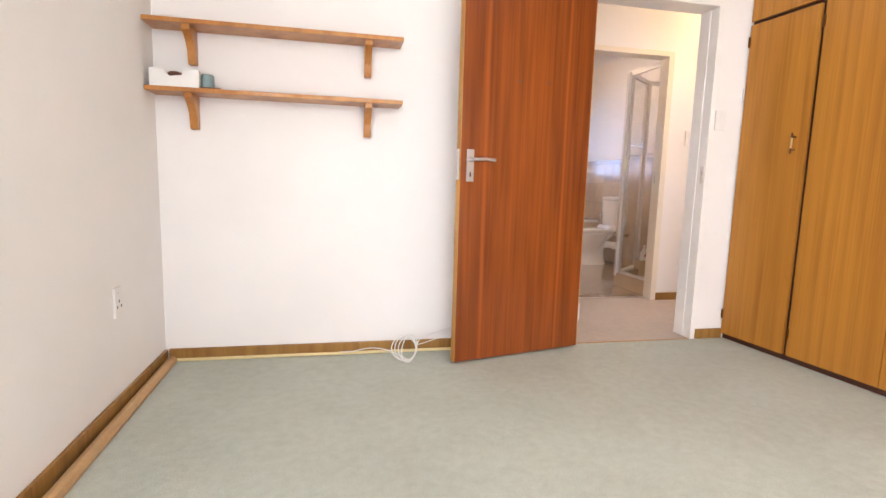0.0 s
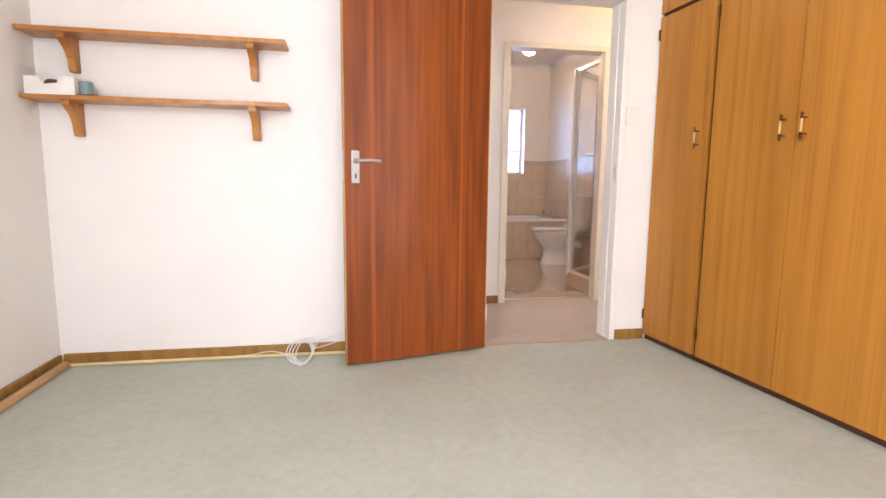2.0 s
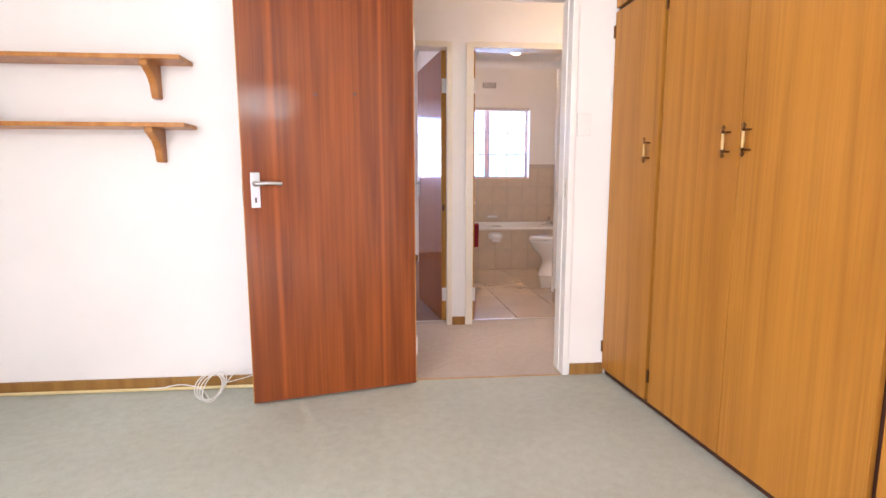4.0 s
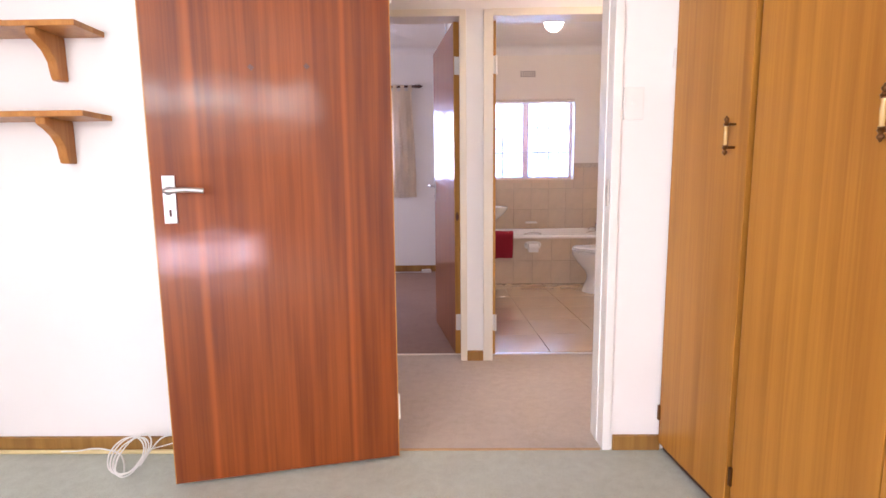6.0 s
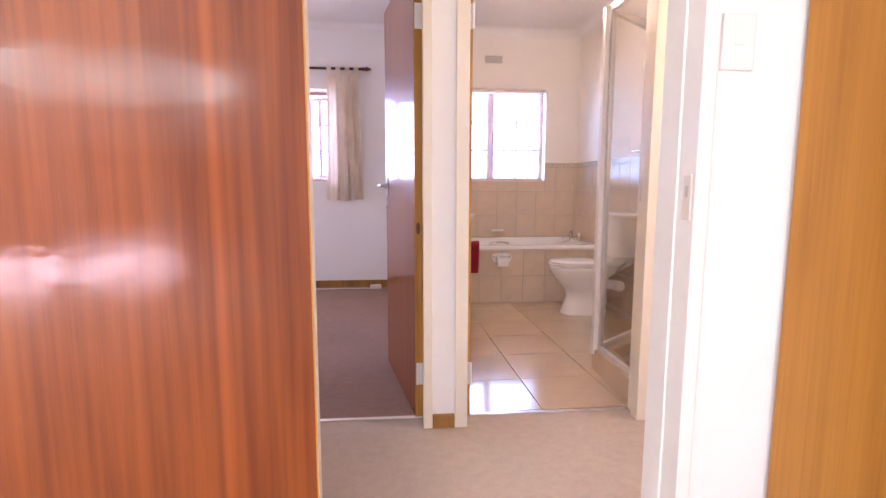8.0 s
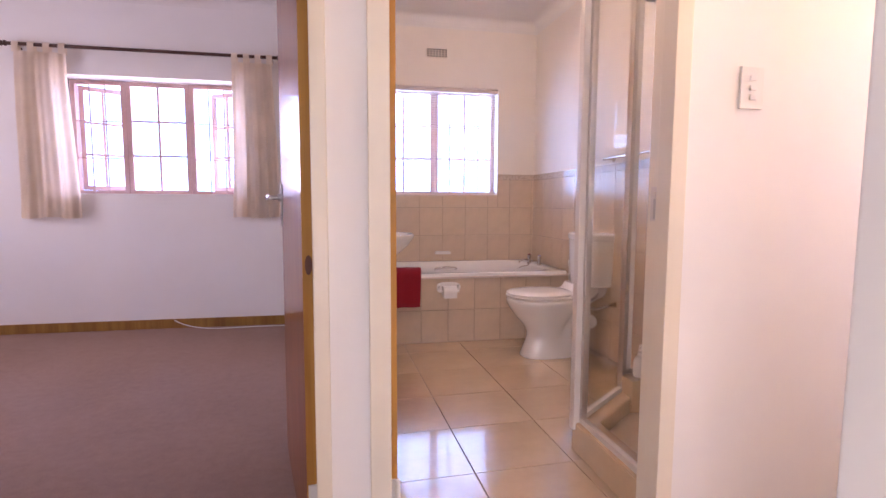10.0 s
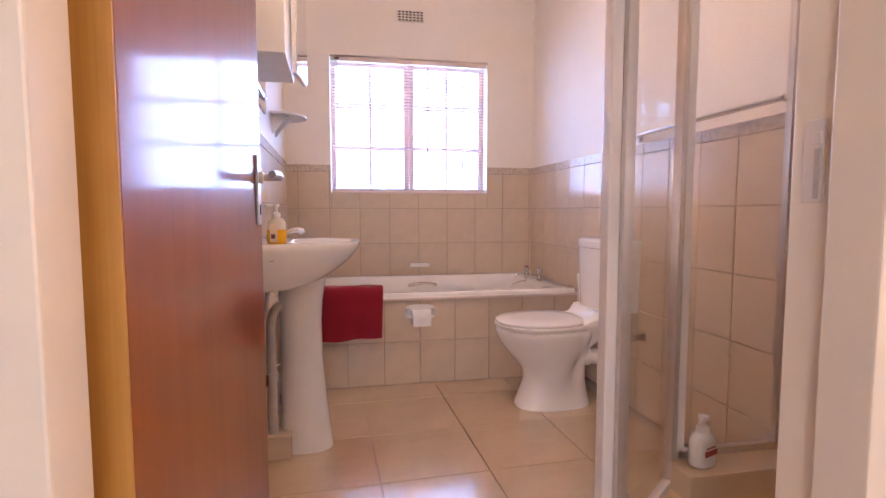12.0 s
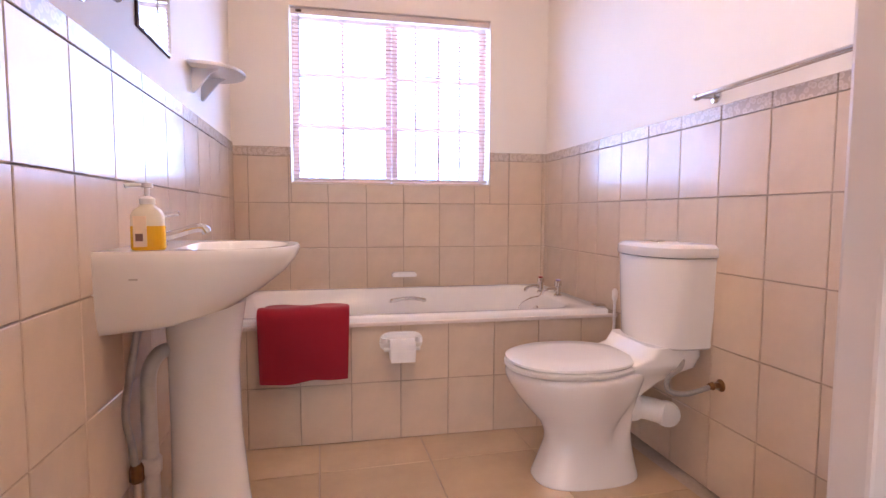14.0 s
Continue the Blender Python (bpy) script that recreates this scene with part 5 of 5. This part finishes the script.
part("maker_plate", boxed(3.185, 3.215, 7.8605, 7.862, 1.995, 2.008), DARKGAP, blind)

# ---- shower ----
A, B, C, D = Vector((3.880, 4.850, 0)), Vector((3.872, 5.345, 0)), Vector((4.235, 5.640, 0)), Vector((4.634, 5.640, 0))
KERB = 0.125
shower = thing("shower_enclosure", pose(0, 0, 0), "framed glass corner shower on a tiled kerb", "shower")


def ring(off, z):
    """The kerb's line from wall to wall, moved outwards by off."""
    return [(A.x - off, A.y, z), (B.x - off, B.y + off * 0.45, z), (C.x - off * 0.30, C.y + off, z), (D.x, D.y + off, z)]


kb = bmesh.new()
outer0, outer1, inner1, inner0 = ring(0.03, 0), ring(0.03, KERB), ring(-0.075, KERB), ring(-0.075, 0.02)
rings = [[kb.verts.new(p) for p in r] for r in (outer0, outer1, inner1, inner0)]
for a, b in zip(rings, rings[1:]):
    for i in range(3):
        kb.faces.new((a[i], a[i + 1], b[i + 1], b[i]))
for i in (0, 3):
    kb.faces.new([r[i] for r in rings])
for i in range(3):
    kb.faces.new((rings[3][i], rings[3][i + 1], rings[0][i + 1], rings[0][i]))
bmesh.ops.recalc_face_normals(kb, faces=kb.faces[:])
bmesh.ops.bevel(kb, geom=kb.edges[:], offset=0.004, segments=2, affect="EDGES")
part("kerb", kb, FLOORTILE, shower, "cream tiled kerb")
ti = ring(-0.070, 0.055)
tray_bm = loft(bmesh.new(), [[(p[0], p[1], z) for p in [*ti, (4.648, 4.850, 0)]] for z in (0.0, 0.055)])
part("tray", tray_bm, TRAYTILE, shower, "sand coloured shower floor")
TOP = 1.985


def bar_between(p, q, z0, z1, half, trim=0.0):
    d = (q - p).normalized()
    n = Vector((-d.y, d.x, 0)) * half
    p, q = p + d * trim, q - d * trim
    return loft(bmesh.new(), [[(*(p + n).xy, z), (*(p - n).xy, z), (*(q - n).xy, z), (*(q + n).xy, z)] for z in (z0, z1)])


LEDGE = 0.205
part("ledge", boxed(4.215, 4.637, 5.520, 5.668, 0.0, LEDGE, bevel=0.004), FLOORTILE, shower, "raised tiled ledge")
for p, q, foot in ((A, B, KERB), (B, C, KERB), (C, D, LEDGE)):
    part("bottom_rail", bar_between(p, q, foot, foot + 0.022, 0.012, 0.016), STEEL if foot == LEDGE else SATINWHITE, shower)
    part("top_rail", bar_between(p, q, TOP - 0.035, TOP, 0.014, 0.016), SATINWHITE, shower)
    g = part("glass_panel", bar_between(p, q, foot + 0.028, TOP - 0.033, 0.003, 0.03), SHOWERGLASS, shower, "clear shower glass")
    g.visible_shadow = False
    d = (q - p).normalized()
    for e, s in ((p, 1), (q, -1)):
        at = e + d * s * 0.022
        part("stile", bar_between(at - d * 0.013, at + d * 0.013, foot + 0.004, TOP - 0.002, 0.012), SATINWHITE if s > 0 else STEEL, shower)
for p, half in ((B, 0.016), (C, 0.016)):
    bm = boxed(-half, half, -half, half, KERB, TOP + 0.004, bevel=0.004, m=pose(p.x, p.y, 0, 0, 0, 30))
    part("corner_post", bm, STEEL, shower, "aluminium corner post")
part("outer_stile", boxed(3.832, 3.860, 5.325, 5.362, KERB - 0.03, TOP - 0.01, bevel=0.004), SATINWHITE, shower, "white closing profile")
sb = soap_pump("soap_bottle", pose(4.300, 5.585, LEDGE + 0.001, 0, 0, 20), WHITEPLASTIC, WHITEPLASTIC, 0.150, 0.042, "white pump soap bottle with dark red label band")
part("label_band", boxed(-0.032, 0.024, -0.0318, -0.0292, 0.038, 0.054), REDINK, sb)
part("label_mark", boxed(-0.026, 0.016, -0.0318, -0.0292, 0.060, 0.064), REDINK, sb)

# ---- tiles ----
TILE_CACHE = {}


def tile_mesh(w, h, material, thick=0.006, lip=0.0018):
    """One glazed tile, front towards -y, lower left corner at the origin."""
    key = (round(w, 4), round(h, 4), material.name)
    if key not in TILE_CACHE:
        bm = bmesh.new()
        loft(bm, [[(0, 0, 0), (w, 0, 0), (w, 0, h), (0, 0, h)], [(0, -thick + lip, 0), (w, -thick + lip, 0), (w, -thick + lip, h), (0, -thick + lip, h)],
                  [(lip, -thick, lip), (w - lip, -thick, lip), (w - lip, -thick, h - lip), (lip, -thick, h - lip)]])
        TILE_CACHE[key] = mesh_of("tile", bm, material)
    return TILE_CACHE[key]


GAP = 0.003


def lay(parent, m, spans, rows, skip=(), material=WALLTILE, name="tile"):
    """Lay tiles in the plane of m (x along, z up, front -y). spans and rows are joint positions; skip: (x0, x1, z0, z1) openings."""
    rng = random.Random(len(parent.children) + 11)
    for a, b in zip(spans, spans[1:]):
        for u, v in zip(rows, rows[1:]):
            pieces = [(a, b, u, v)]
            for sx0, sx1, sz0, sz1 in skip:
                cut = []
                for p, q, r, s in pieces:
                    if q <= sx0 or p >= sx1 or s <= sz0 or r >= sz1:
                        cut.append((p, q, r, s))
                        continue
                    if p < sx0 - 0.012:
                        cut.append((p, sx0, r, s))
                    if q > sx1 + 0.012:
                        cut.append((sx1, q, r, s))
                    if r < sz0 - 0.012:
                        cut.append((max(p, sx0), min(q, sx1), r, sz0))
                    if s > sz1 + 0.012:
                        cut.append((max(p, sx0), min(q, sx1), sz1, s))
                pieces = cut
            for p, q, r, s in pieces:
                if q - p < 0.008 or s - r < 0.008:
                    continue
                t = new(name, tile_mesh(q - p - GAP, s - r - GAP, material))
                t.parent = parent
                t.matrix_parent_inverse = parent.matrix_world.inverted()
                t.matrix_basis = m @ pose(p + GAP / 2, rng.uniform(-0.0004, 0.0004), r + GAP / 2)


def steps(first, pitch, lo, hi):
    k = math.ceil((lo - first) / pitch + 1e-6)
    out = [lo]
    while first + k * pitch < hi - 0.01:
        if first + k * pitch > lo + 0.01:
            out.append(first + k * pitch)
        k += 1
    return out + [hi]


ROWS_Z = [0.0, 0.246, 0.492, 0.738, 0.984, 1.231]
BORDER_Z = [1.231, 1.281]


def grout_bed(name, m, x0, x1, z1, holes=()):
    bm = holed("x", -0.0022, 0.0, x0, x1, 0, z1, holes)
    ob = part(name, bm, GROUT)
    ob.matrix_world = m
    return ob


def tile_wall(wall, m, x0, x1, first, pitch, skip=()):
    bed = grout_bed("grout", m, x0, x1, 1.281, [(max(x0, s[0]), min(x1, s[1]), s[2], min(1.281, s[3])) for s in skip])
    bed.parent, bed.matrix_parent_inverse = wall, wall.matrix_world.inverted()
    front = m @ pose(0, -0.002, 0)
    lay(wall, front, steps(first, pitch, x0, x1), ROWS_Z, skip)
    lay(wall, front, steps(first, pitch, x0, x1), BORDER_Z, skip, BORDER, "border_tile")


tile_wall(north, pose(0, 7.845, 0), 2.856, 4.600, 3.137, 0.206, [(3.150, 4.259, 1.088, 3)])
tile_wall(east, east.matrix_world @ pose(0, 0, 0, 0, 0, -90), 0.005, 2.995, 0.815, 0.192)
tile_wall(west, west.matrix_world @ pose(0, 0, 0.018, 0, 0, 90), -3.0, -0.004, -1.543, 0.198)
tile_wall(south, pose(0, 4.845, 0, 0, 0, 180), -4.650, -3.852, -4.0, 0.2)
pf = pose(0, 7.034, 0)
lay(panel, pf, steps(3.0515, 0.1987, 2.890, 4.606), [0.0, 0.242, 0.476])

# floor tiles, laid flat and square to the slightly turned room
flat = pose(3.380, 5.630, -0.006, 0, 0, 2.4) @ pose(0, 0, 0, -90)
xs = steps(0.0, 0.408, -0.46, 1.22)
ys = steps(0.0, 0.391, -0.770, 1.42)
lay(bath_floor, flat, xs, ys, (), FLOORTILE, "floor_tile")
